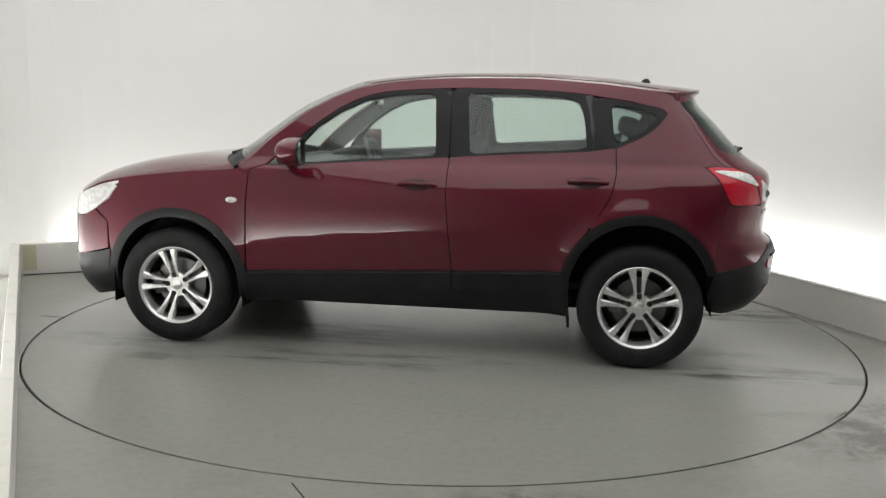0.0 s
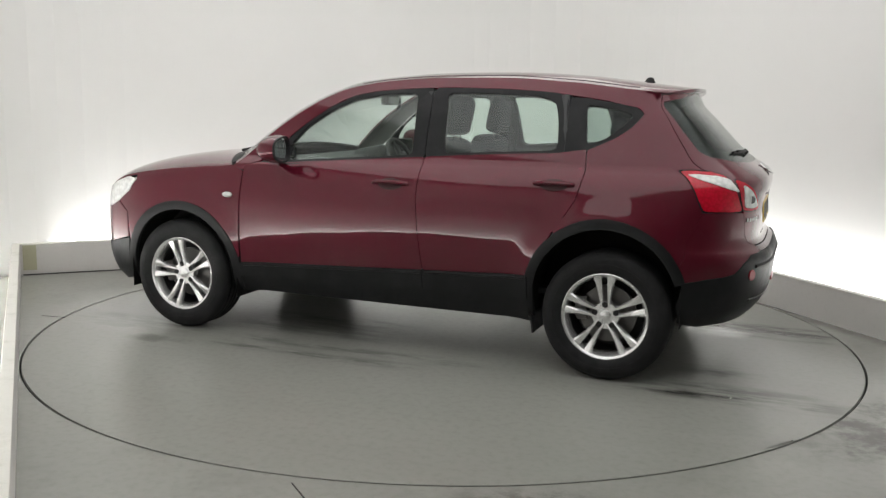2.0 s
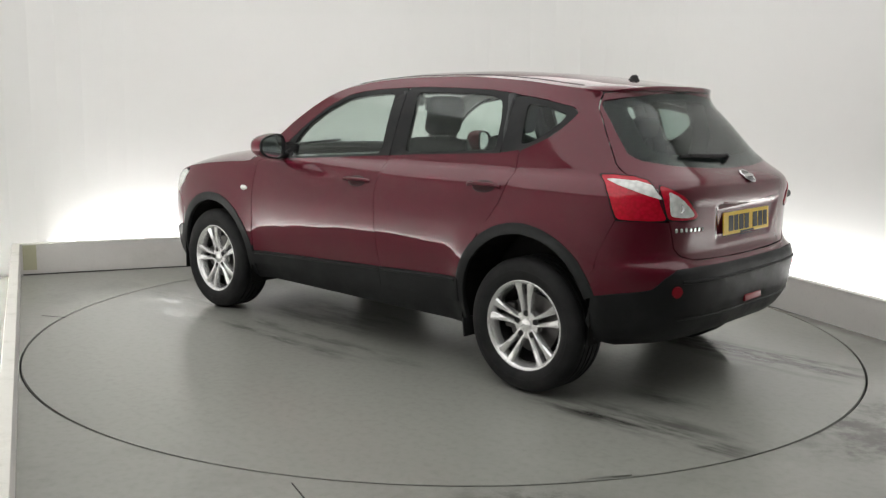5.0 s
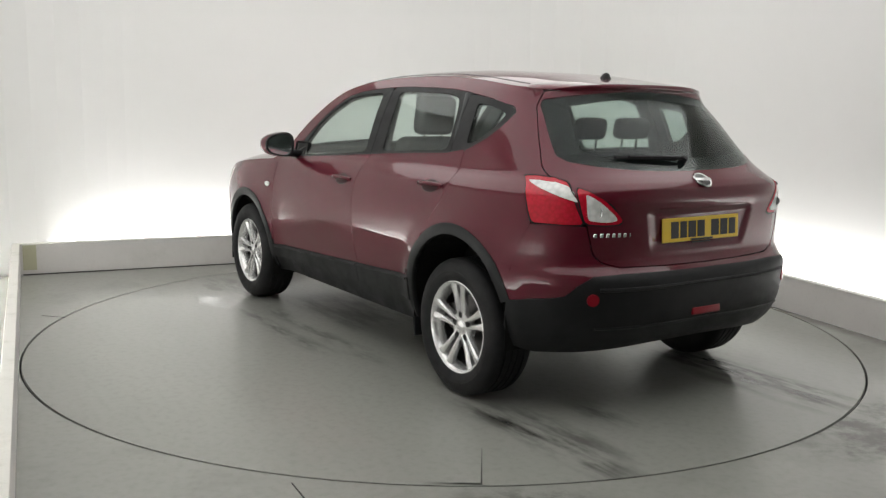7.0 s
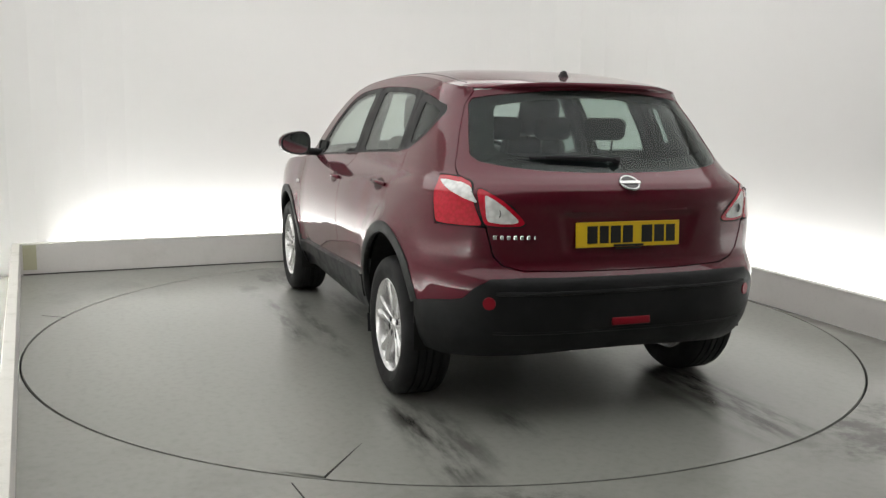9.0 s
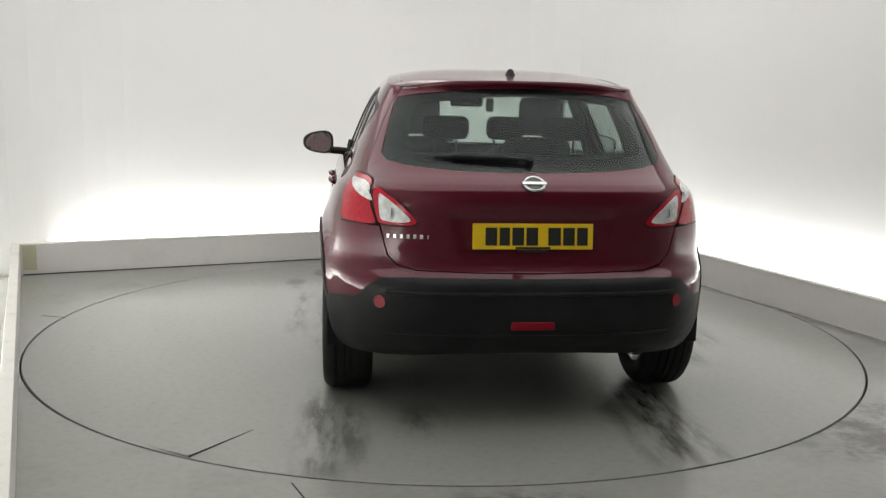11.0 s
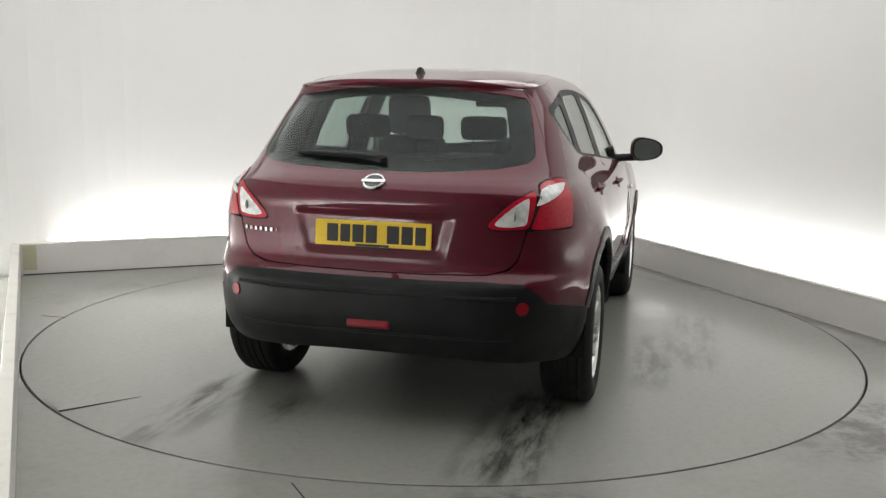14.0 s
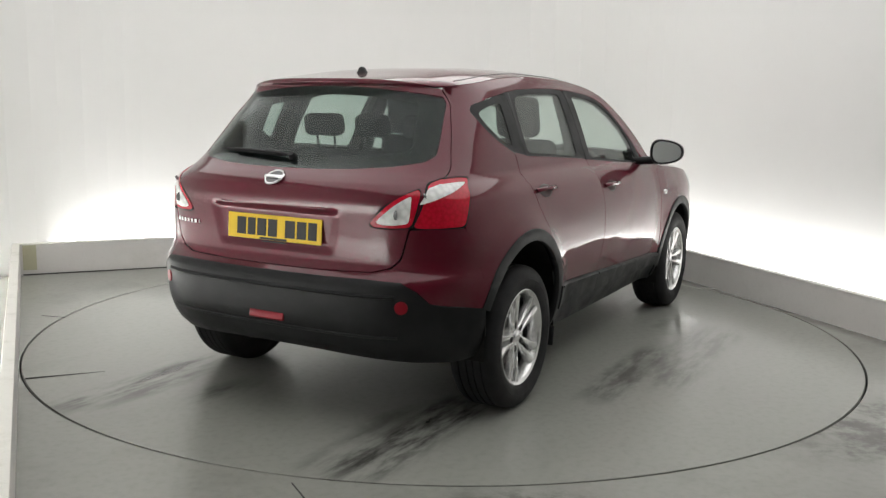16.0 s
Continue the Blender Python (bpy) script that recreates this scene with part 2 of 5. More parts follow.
def curve(knots):
    """A smooth function through (z, value) knots, monotone between them."""
    X = np.array([k[0] for k in knots], float)
    Y = np.array([k[1] for k in knots], float)
    h, d = np.diff(X), np.diff(Y) / np.diff(X)
    m = np.zeros(len(X))
    m[0], m[-1] = d[0], d[-1]
    for i in range(1, len(X) - 1):
        if d[i - 1] * d[i] > 0:
            w1, w2 = 2 * h[i] + h[i - 1], h[i] + 2 * h[i - 1]
            m[i] = (w1 + w2) / (w1 / d[i - 1] + w2 / d[i])

    def at(v):
        v = np.clip(np.asarray(v, float), X[0], X[-1])
        i = np.clip(np.searchsorted(X, v) - 1, 0, len(X) - 2)
        t = (v - X[i]) / h[i]
        return ((1 + 2 * t) * (1 - t) ** 2 * Y[i] + t * (1 - t) ** 2 * h[i] * m[i]
                + t * t * (3 - 2 * t) * Y[i + 1] + t * t * (t - 1) * h[i] * m[i + 1])
    return at


# ---------------------------------------------------------------- the studio
def wall_line(normal_deg, dist):
    a = radians(normal_deg)
    return Vector((math.cos(a), math.sin(a))), dist


N_BACK, N_RIGHT, N_LEFT = 114.05, 21.4, 204.58
D_BACK, D_RIGHT, D_LEFT = 2.689, 2.480, 2.473


def meet(a, da, b, db):
    """Where two lines, each by the angle of its normal and its distance, cross."""
    ca, sa, cb, sb = math.cos(radians(a)), math.sin(radians(a)), math.cos(radians(b)), math.sin(radians(b))
    det = ca * sb - sa * cb
    return Vector(((da * sb - sa * db) / det, (ca * db - da * cb) / det))


def ring(extra):
    """The pen's corners, moved out by extra: front left, back left, back right, front right."""
    bl = meet(N_BACK, D_BACK + extra, N_LEFT, D_LEFT + extra)
    br = meet(N_BACK, D_BACK + extra, N_RIGHT, D_RIGHT + extra)
    front = -(N_BACK - 180)
    fl = meet(N_LEFT, D_LEFT + extra, N_BACK - 180, 8.0 + extra)
    fr = meet(N_RIGHT, D_RIGHT + extra, N_BACK - 180, 8.0 + extra)
    return fl, bl, br, fr


def studio():
    # floor with the round pit, and the pit's bottom
    gap_r, seg = 2.4705, 160
    outer = 7.5
    verts, faces = [], []
    for k in range(seg):
        a = 2 * math.pi * k / seg
        c, s = math.cos(a), math.sin(a)
        big = (outer + 4) / max(abs(c), abs(s))
        for r, z in ((gap_r, -0.14), (gap_r, -0.002), (gap_r + 0.002, 0.0), (3.4, 0), (4.6, 0), (big, 0)):
            verts.append((r * c, r * s, z))
    for k in range(seg):
        j = (k + 1) % seg
        for i in range(5):
            faces.append((k * 6 + i, k * 6 + i + 1, j * 6 + i + 1, j * 6 + i))
    tagged(attach("floor", mesh_of("floor", verts, faces, [M_FLOOR], smooth=False)), "grey painted concrete floor round a turntable, stained", "floor", kind="structure")
    # near-black sheet, so that the rim gap looks shaded
    pit = part("pit_floor", cyl(gap_r + 0.05, 0.02, pose(0, 0, -0.15), 96), M_GAP_SHADE, None)
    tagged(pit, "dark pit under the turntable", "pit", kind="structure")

    # kerbs
    th, hgt = 0.05, 0.247
    inner, out = ring(0.0), ring(th)
    for name, i, j in (("kerb_left", 0, 1), ("kerb_back", 1, 2), ("kerb_right", 2, 3)):
        a, b, c, d = inner[i], inner[j], out[j], out[i]
        bm = bmesh.new()
        lo = [bm.verts.new((p.x, p.y, 0.006 if name == "kerb_right" else -0.01)) for p in (a, b, c, d)]
        hi = [bm.verts.new((p.x, p.y, hgt - 0.006)) for p in (a, b, c, d)]
        bm.faces.new(lo)
        bm.faces.new(hi)
        for k in range(4):
            bm.faces.new((lo[k], lo[(k + 1) % 4], hi[(k + 1) % 4], hi[k]))
        kerb = part(name, bm, M_KERB, None)
        tagged(kerb, "low pale grey painted kerb board before the lit trough", "kerb", kind="structure")
        # a capping strip, a touch wider than the board
        along = (b - a).normalized()
        mid = (a + b + c + d) / 4
        L = (b - a).length - (0.02 if i != 1 else -0.1)
        cap = part("capping_strip", box(L, th + 0.006, 0.012, pose(mid.x, mid.y, hgt, 0, 0, math.degrees(math.atan2(along.y, along.x))), 0.003), M_KERB_TOP, kerb, "scuffed white capping strip")
        n = Vector((-along.y, along.x)) if (Vector((-along.y, along.x)).dot(-a) > 0) else Vector((along.y, -along.x))
        if name == "kerb_back":
            foot = (a + b) / 2 + n * 0.003
            part("base_joint", box((b - a).length - 0.04, 0.005, 0.008, pose(foot.x, foot.y, 0.004, 0, 0, math.degrees(math.atan2(along.y, along.x)))), M_DARK_LINE, kerb, "dark joint along the floor")
            p = a.lerp(b, 0.014) + n * 0.003
            part("corner_patch", box(0.10, 0.006, 0.20, pose(p.x, p.y, 0.140, 0, 0, math.degrees(math.atan2(along.y, along.x))), 0.002), M_YELLOWED, kerb, "yellowed filler patch")

    # walls: one smooth sheet with rounded corners, with thickness
    WALL_OUT, R, H = 0.50, 1.5, 3.1
    cs = list(ring(WALL_OUT))
    path = []
    for k, p in enumerate(cs):
        a, b = cs[k - 1], cs[(k + 1) % 4]
        u, v = (a - p).normalized(), (b - p).normalized()
        half = math.acos(max(-1, min(1, u.dot(v)))) / 2
        reach = R / math.tan(half)
        s, e = p + u * reach, p + v * reach
        centre = p + (u + v).normalized() * (R / math.sin(half))
        for i in range(13):
            q = s.lerp(e, i / 12)
            path.append(centre + (q - centre).normalized() * R)
    names = ("wall_left", "wall_back", "wall_right", "wall_front")
    n = len(path)
    for k, name in enumerate(names):
        # each wall runs from the middle of one corner to the middle of the next
        idx = [(k * 13 + 6 + i) % n for i in range(14)]
        verts, faces = [], []
        for i, q in enumerate(idx):
            p = path[q]
            nrm = (path[(q + 1) % n] - path[q - 1]).normalized()
            o = Vector((-nrm.y, nrm.x))
            if o.dot(p) < 0:
                o = -o
            for w, z in ((0, -0.02), (0, H), (0.12, H), (0.12, -0.02)):
                verts.append((p.x + o.x * w, p.y + o.y * w, z))
        for i in range(len(idx) - 1):
            for c in range(4):
                faces.append((i * 4 + c, (i + 1) * 4 + c, (i + 1) * 4 + (c + 1) % 4, i * 4 + (c + 1) % 4))
        # the unseen front wall is coloured dark to keep reflections on the car low
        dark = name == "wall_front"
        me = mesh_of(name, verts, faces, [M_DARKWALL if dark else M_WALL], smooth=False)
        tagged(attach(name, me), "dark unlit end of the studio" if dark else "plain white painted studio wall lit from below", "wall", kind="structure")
    cx = sum((c for c in cs), Vector((0, 0))) / 4
    ceil = part("ceiling", box(11, 13.5, 0.1, pose(cx.x, cx.y, H + 0.06, 0, 0, 22.8)), M_CEIL, None)
    tagged(ceil, "white studio ceiling", "ceiling", kind="structure")

    # lamps in the trough behind the kerbs, shining up the walls, and soft light from above
    lampline = ring(0.27)
    for name, i, j in (("trough_lamp_left", 0, 1), ("trough_lamp_back", 1, 2), ("trough_lamp_right", 2, 3)):
        a, b = lampline[i], lampline[j]
        if i == 0:
            a = b.lerp(a, 0.55)
        if j == 3:
            b = a.lerp(b, 0.55)
        mid, along = (a + b) / 2, (b - a)
        o = Vector((-along.y, along.x)).normalized()
        if o.dot(mid) < 0:
            o = -o
        L = along.length
        at = Vector((mid.x, mid.y, 0.10))
        z = -Vector((o.x, o.y, 0.12)).normalized()
        xx = Vector((along.x, along.y, 0)).normalized()
        yy = z.cross(xx).normalized()
        m = Matrix(((xx.x, yy.x, z.x, at.x), (xx.y, yy.y, z.y, at.y), (xx.z, yy.z, z.z, at.z), (0, 0, 0, 1)))
        area_lamp(name, m, L, 0.10, TROUGH_WATTS * L / 5 * (1.5, 1.0, 0.92)[i], WARM)
    area_lamp("ceiling_lamp", pose(0.22, -0.45, 3.02, 0, 0, 23.0), 5.3, 6.4, CEILING_WATTS, WARM)


studio()


def turntable():
    top = tagged(new("turntable"), "round grey concrete turntable with dirty tyre marks", "turntable")
    r, seg = 2.4585, 160
    verts, faces = [], []
    prof = [(0.0, 0.0), (0.9, 0.0), (1.8, 0.0), (r - 0.002, 0.0), (r, -0.002), (r, -0.09)]
    for k in range(seg):
        a = 2 * math.pi * k / seg
        for q, z in prof[1:]:
            verts.append((q * math.cos(a), q * math.sin(a), z))
    verts.append((0, 0, 0))
    n = len(prof) - 1
    for k in range(seg):
        j = (k + 1) % seg
        faces.append((len(verts) - 1, k * n, j * n))
        for i in range(n - 1):
            faces.append((k * n + i, k * n + i + 1, j * n + i + 1, j * n + i))
    attach("deck", mesh_of("deck", verts, faces, [M_DECK], smooth=False), top)
    bm = lathe([(r - 0.004, -0.09), (r + 0.003, -0.09), (r + 0.003, -0.007), (r - 0.004, -0.007)], 160, True)
    bmesh.ops.rotate(bm, verts=bm.verts, matrix=Matrix.Rotation(radians(90), 3, "X"))
    for v in bm.verts:
        v.co.z = -abs(v.co.z)
    part("edge_band", bm, M_STEEL, top, "dark steel edge band")
    return top


table = turntable()


def deck_lip():
    """A low lip in the deck: an upright edge on one side, its shade painted dark, a long shallow slope on the other."""
    a, b = Vector((-2.118, 1.240, 0)), Vector((-1.815, 1.015, 0))
    n = Vector((-0.596, -0.803, 0))
    h, low = Vector((0, 0, 0.007)), Vector((0, 0, 0.0015))
    back = n * -0.42
    bm = bmesh.new()
    bm.faces.new([bm.verts.new(p) for p in (a + h, b + low, b + back, a + back * 0.55)])
    part("deck_plate", bm, M_DECK, table, "slightly raised deck plate")
    bm = bmesh.new()
    foot = [bm.verts.new(p) for p in (a + n * 0.006, b + n * 0.001)]
    rim = [bm.verts.new(p) for p in (b + low, a + h)]
    bm.faces.new(foot + rim)
    part("plate_edge", bm, M_DARK_LINE, table, "dark upright plate edge")


deck_lip()

# a fine crack in the floor before the turntable, and a short one beside it
for (xa, ya), (xb, yb) in (((-0.557, -2.467), (-0.478, -2.62)), ((-0.478, -2.62), (-0.455, -2.80)), ((-2.62, 0.10), (-2.45, 0.06))):
    crack = part("floor_crack", box(math.dist((xa, ya), (xb, yb)), 0.005, 0.003, pose((xa + xb) / 2, (ya + yb) / 2, 0.0005, 0, 0, math.degrees(math.atan2(yb - ya, xb - xa)))), M_DARK_LINE, None)
    tagged(crack, "fine dark crack in the concrete floor", "crack", kind="structure")

# ---------------------------------------------------------------- the car
# Car space: x forward, y to its own left, z up, the origin on the ground midway between the axles.
XM_R, XM_F, N_R, N_F = -1.0, 1.0, 4.0, 4.5
REAR = curve([(0.20, -1.66), (0.27, -1.88), (0.33, -1.985), (0.40, -2.045), (0.50, -2.078), (0.62, -2.085), (0.665, -2.075), (0.70, -2.035), (0.74, -2.02),
              (0.85, -2.027), (0.95, -2.037), (1.0, -2.045), (1.04, -2.040), (1.065, -2.022), (1.09, -1.987), (1.115, -1.945), (1.15, -1.897), (1.19, -1.855), (1.34, -1.715), (1.45, -1.615),
              (1.475, -1.61), (1.49, -1.64), (1.53, -1.65)])
NOSE = curve([(0.2, 2.03), (0.3, 2.11), (0.45, 2.145), (0.6, 2.14), (0.75, 2.125), (0.86, 2.10), (0.92, 2.04), (0.98, 1.94), (1.05, 1.80), (1.2, 1.6), (1.6, 1.4)])
HALF = curve([(0.2, 0.80), (0.27, 0.845), (0.34, 0.872), (0.42, 0.885), (0.5, 0.892), (0.6, 0.901), (0.7, 0.904), (0.8, 0.901), (0.88, 0.891), (0.95, 0.873),
              (1.0, 0.855), (1.03, 0.839), (1.055, 0.813), (1.085, 0.785), (1.14, 0.765), (1.2, 0.742), (1.3, 0.703), (1.4, 0.659), (1.47, 0.622), (1.51, 0.593), (1.56, 0.55)])
CREASE = curve([(-1.2, 0.60), (-0.75, 0.662), (-0.3, 0.690), (0.3, 0.652), (0.9, 0.575), (1.2, 0.55)])

# arc length round the plan, from the rear's middle to the nose's
_phi = np.linspace(0, math.pi / 2, 2001)
_rx, _ry = XM_R - 1.03 * np.abs(np.cos(_phi)) ** (2 / N_R), 0.9 * np.abs(np.sin(_phi)) ** (2 / N_R)
_ru = np.concatenate([[0], np.cumsum(np.hypot(np.diff(_rx), np.diff(_ry)))])
_fx, _fy = XM_F + 1.15 * np.abs(np.cos(_phi[::-1])) ** (2 / N_F), 0.9 * np.abs(np.sin(_phi[::-1])) ** (2 / N_F)
_fu = np.concatenate([[0], np.cumsum(np.hypot(np.diff(_fx), np.diff(_fy)))])
U1 = _ru[-1]
U2 = U1 + XM_F - XM_R
U3 = U2 + _fu[-1]


def bare(u, z):
    """The plain hull, at u round the plan and height z."""
    s, a = np.sign(u), np.abs(u)
    rear, half, nose = REAR(z), HALF(z), NOSE(z)
    pr = np.interp(a, _ru, _phi)
    pf = np.interp(a - U2, _fu, _phi[::-1])
    x = np.where(a < U1, XM_R - (XM_R - rear) * np.abs(np.cos(pr)) ** (2 / N_R),
                 np.where(a < U2, XM_R + a - U1, XM_F + (nose - XM_F) * np.abs(np.cos(pf)) ** (2 / N_F)))
    y = np.where(a < U1, half * np.abs(np.sin(pr)) ** (2 / N_R), np.where(a < U2, half, half * np.abs(np.sin(pf)) ** (2 / N_F)))
    return np.stack([x, y * np.where(s == 0, 1, s), z + 0 * x], -1)


def step(v, a, b):
    t = np.clip((v - a) / (b - a), 0, 1)
    return t * t * (3 - 2 * t)


ARCH_F, ARCH_R = (1.325, 0.365), (-1.30, 0.415)
R_ARCH = 0.40


def swell(p):
    """How far the sheet metal stands out from the plain hull."""
    x, y, z = p[..., 0], np.abs(p[..., 1]), p[..., 2]
    side = step(y, 0.55, 0.75)
    low = np.clip(CREASE(x) - z, 0, 0.3)
    between = step(x, -1.05, -0.75) * (1 - step(x, 0.75, 1.05))
    d = -0.09 * np.sqrt(low * low + 0.0002) * between * step(CREASE(x) - z, -0.03, 0.03) * side
    d = d + (0.005 - 0.016 * ((x + 0.25) / 1.15) ** 2) * between * step(z, 0.2, 0.35) * side * (1 - step(z, 0.95, 1.05))
    for cx, cz in (ARCH_F, ARCH_R):
        r = np.hypot(x - cx, z - cz)
        d = d + (0.013 if cx > 0 else 0.022) * np.exp(-((r - 0.40) / 0.075) ** 2) * side * step(z, 0.2, 0.45)
    # the hollow for the number plate
    back = step(-x, 1.8, 1.95)
    d = d - 0.011 * back * (1 - step(y - 0.25 * (z - 0.86), 0.290, 0.350)) * step(z, 0.752, 0.795) * (1 - step(z, 0.926, 0.960))
    return d


def hull(u, z, off=0.0):
    e = 2e-4
    du = bare(u + e, z) - bare(u - e, z)
    dz = bare(u, z + e) - bare(u, z - e)
    n = np.cross(du, dz)
    n /= np.linalg.norm(n, axis=-1, keepdims=True) + 1e-12
    p = bare(u, z)
    n = np.where((n[..., :2] * (p[..., :2] - np.array([0.0, 0]))).sum(-1, keepdims=True) < 0, -n, n)
    return p + n * (swell(p) + off)[..., None]


def u_of(kind, v, z):
    """The place round the plan of a point given by its x ('x') or its y ('y') at height z."""
    half = float(HALF(z))
    if kind == "y":
        ph = math.asin(min(1, (min(abs(v), half) / half) ** (N_R / 2)))
        return math.copysign(float(np.interp(ph, _phi, _ru)), v) if v else 0.0
    if v < XM_R:
        q = min(1, (XM_R - v) / (XM_R - float(REAR(z))))
        return float(np.interp(math.acos(q ** (N_R / 2)), _phi, _ru))
    if v <= XM_F:
        return U1 + v - XM_R
    q = min(1, (v - XM_F) / (float(NOSE(z)) - XM_F))
    return U2 + float(np.interp(math.acos(q ** (N_F / 2)), _phi, _fu[::-1]))


def inside(poly, pts):
    x, y = pts[:, 0], pts[:, 1]
    r = np.zeros(len(pts), bool)
    for (x1, y1), (x2, y2) in zip(poly, np.roll(poly, -1, 0)):
        c = (y1 > y) != (y2 > y)
        with np.errstate(divide="ignore", invalid="ignore"):
            r ^= c & (x < (x2 - x1) * (y - y1) / (y2 - y1) + x1)
    return r


def rounded(pts, n=5, cut=0.3, most=0.05):
    """Rounds the corners of a closed outline."""
    out = []
    P = [Vector(p) for p in pts]
    for i, p in enumerate(P):
        a, b = P[i - 1], P[(i + 1) % len(P)]
        la, lb = (a - p).length, (b - p).length
        s, e = p + (a - p) * min(cut, most / max(la, 1e-6)), p + (b - p) * min(cut, most / max(lb, 1e-6))
        for k in range(n + 1):
            t = k / n
            out.append(tuple(s * (1 - t) ** 2 + p * (2 * t * (1 - t)) + e * t * t))
    return out


def sheet(name, outline, surface, mats, thick=0.016, cell=0.04, open_at=None, off=0.0):
    """A curved panel: its outline lies in the surface's own two coordinates; with thickness and a rim. Returns a mesh."""
    dense = []
    for a, b in zip(outline, outline[1:] + outline[:1]):
        k = max(1, int(math.dist(a, b) / (cell * 0.6)))
        dense += [(a[0] + (b[0] - a[0]) * i / k, a[1] + (b[1] - a[1]) * i / k) for i in range(k)]
    clean = [p for i, p in enumerate(dense) if math.dist(p, dense[i - 1]) > 1e-4]
    poly = np.array(clean)
    lo, hi = poly.min(0), poly.max(0)
    gx, gy = np.meshgrid(np.arange(lo[0] + cell / 2, hi[0], cell), np.arange(lo[1] + cell / 2, hi[1], cell))
    grid = np.stack([gx.ravel(), gy.ravel()], 1)
    if len(grid):
        grid = grid[inside(poly, grid)]
        near = np.min(np.linalg.norm(grid[:, None] - poly[None], axis=2), axis=1) if len(grid) else np.zeros(0)
        grid = grid[near > cell * 0.35]
    pts = [Vector(p) for p in clean] + [Vector(p) for p in grid]
    n = len(clean)
    res = delaunay_2d_cdt(pts, [(i, (i + 1) % n) for i in range(n)], [], 1, 1e-6)
    P2 = np.array([(v.x, v.y) for v in res[0]])
    tris = [tuple(f) for f in res[2]]
    area = sum((P2[b][0] - P2[a][0]) * (P2[c][1] - P2[a][1]) - (P2[c][0] - P2[a][0]) * (P2[b][1] - P2[a][1]) for a, b, c in tris)
    pos = lambda q: surface(q[:, 0], q[:, 1], off + 0 * q[:, 0])
    e = 1e-3
    O = pos(P2)
    N = np.cross(pos(P2 + [e, 0]) - pos(P2 - [e, 0]), pos(P2 + [0, e]) - pos(P2 - [0, e]))
    N /= np.linalg.norm(N, axis=1, keepdims=True) + 1e-12
    # outward is away from the cabin's middle
    flip = np.sign(((O - np.array([-0.2, 0, 0.7])) * N).sum(1).mean())
    N = N * flip
    if flip * area < 0:
        tris = [(a, c, b) for a, b, c in tris]
    I = O - N * thick
    k = len(O)
    verts, norms = [O, I], [N, -N]
    faces = tris + [(a + k, c + k, b + k) for a, b, c in tris]
    idx = [0] * len(tris) + [1 if len(mats) > 1 else 0] * len(tris)
    # the rim, on vertices of its own
    count = defaultdict(int)
    for a, b, c in tris:
        for q in ((a, b), (b, c), (c, a)):
            count[q] += 1
    base = 2 * k
    rv, rn = [], []
    for (a, b) in [q for q in count if (q[1], q[0]) not in count]:
        if open_at is not None and abs(P2[a][0] - open_at) < 1e-5 and abs(P2[b][0] - open_at) < 1e-5:
            continue
        d = np.cross(O[b] - O[a], N[a])
        d /= np.linalg.norm(d) + 1e-12
        o = base + len(rv)
        rv += [O[a], O[b], I[b], I[a]]
        rn += [d * 0.6 + N[a] * 0.8, d * 0.6 + N[b] * 0.8, d, d]
        faces.append((o, o + 3, o + 2, o + 1))
        idx.append(0)
    if rv:
        verts.append(np.array(rv))
        norms.append(np.array(rn))
    return mesh_of(name, np.concatenate(verts), faces, mats, idx, np.concatenate(norms))


def flipped(me, name):
    """The mirror image of a mesh in the car's middle plane."""
    v = np.empty(len(me.vertices) * 3)
    me.vertices.foreach_get("co", v)
    v = v.reshape(-1, 3) * [1, -1, 1]
    n = np.array([tuple(c.vector) for c in me.corner_normals]).reshape(-1, 3)
    vn = np.zeros_like(v)
    loops = np.array([l.vertex_index for l in me.loops])
    vn[loops] = n * [1, -1, 1]
    faces = [tuple(reversed(p.vertices)) for p in me.polygons]
    return mesh_of(name, v, faces, list(me.materials), [p.material_index for p in me.polygons], vn)


def panel(name, pts, material, parent, label="", off=0.0, thick=0.016, inner=None, both=True, corner=0.03, cell=0.04, shrink=0.0, open_at=None):
    """A panel of the hull, and its mirror image. pts: (kind, value, height)."""
    out = [(u_of(k, v, z), z) for k, v, z in pts]
    if corner:
        out = rounded(out, 4, 0.35, corner)
    me = sheet(name, out, hull, [material] + ([inner] if inner else []), thick, cell, open_at, off)
    left = attach(name, me, parent, label)
    if not both:
        return left, None
    return left, attach(name, flipped(me, name), parent, label)


def X(*pts):
    return [("x", a, b) for a, b in pts]


def Y(*pts):
    return [("y", a, b) for a, b in pts]


def arc(c, r, a0, a1, n=14, rz=None):
    return [(c[0] + r * math.cos(radians(a0 + (a1 - a0) * i / n)), c[1] + (rz or r) * math.sin(radians(a0 + (a1 - a0) * i / n))) for i in range(n + 1)]


BELT = curve([(-1.42, 1.375), (-1.36, 1.30), (-1.30, 1.25), (-1.18, 1.19), (-1.08, 1.166), (-1.0, 1.158), (-0.88, 1.152), (-0.58, 1.134), (-0.27, 1.113), (0.05, 1.089), (0.37, 1.066), (0.72, 1.042)])
TOPLINE = curve([(-1.40, 1.385), (-1.30, 1.412), (-1.114, 1.440), (-0.866, 1.470), (-0.553, 1.482), (-0.33, 1.485), (-0.169, 1.479), (0.091, 1.462), (0.256, 1.432), (0.40, 1.362), (0.53, 1.272), (0.655, 1.165), (0.72, 1.10)])
SILL_TOP = lambda x: 0.478 - 0.043 * x

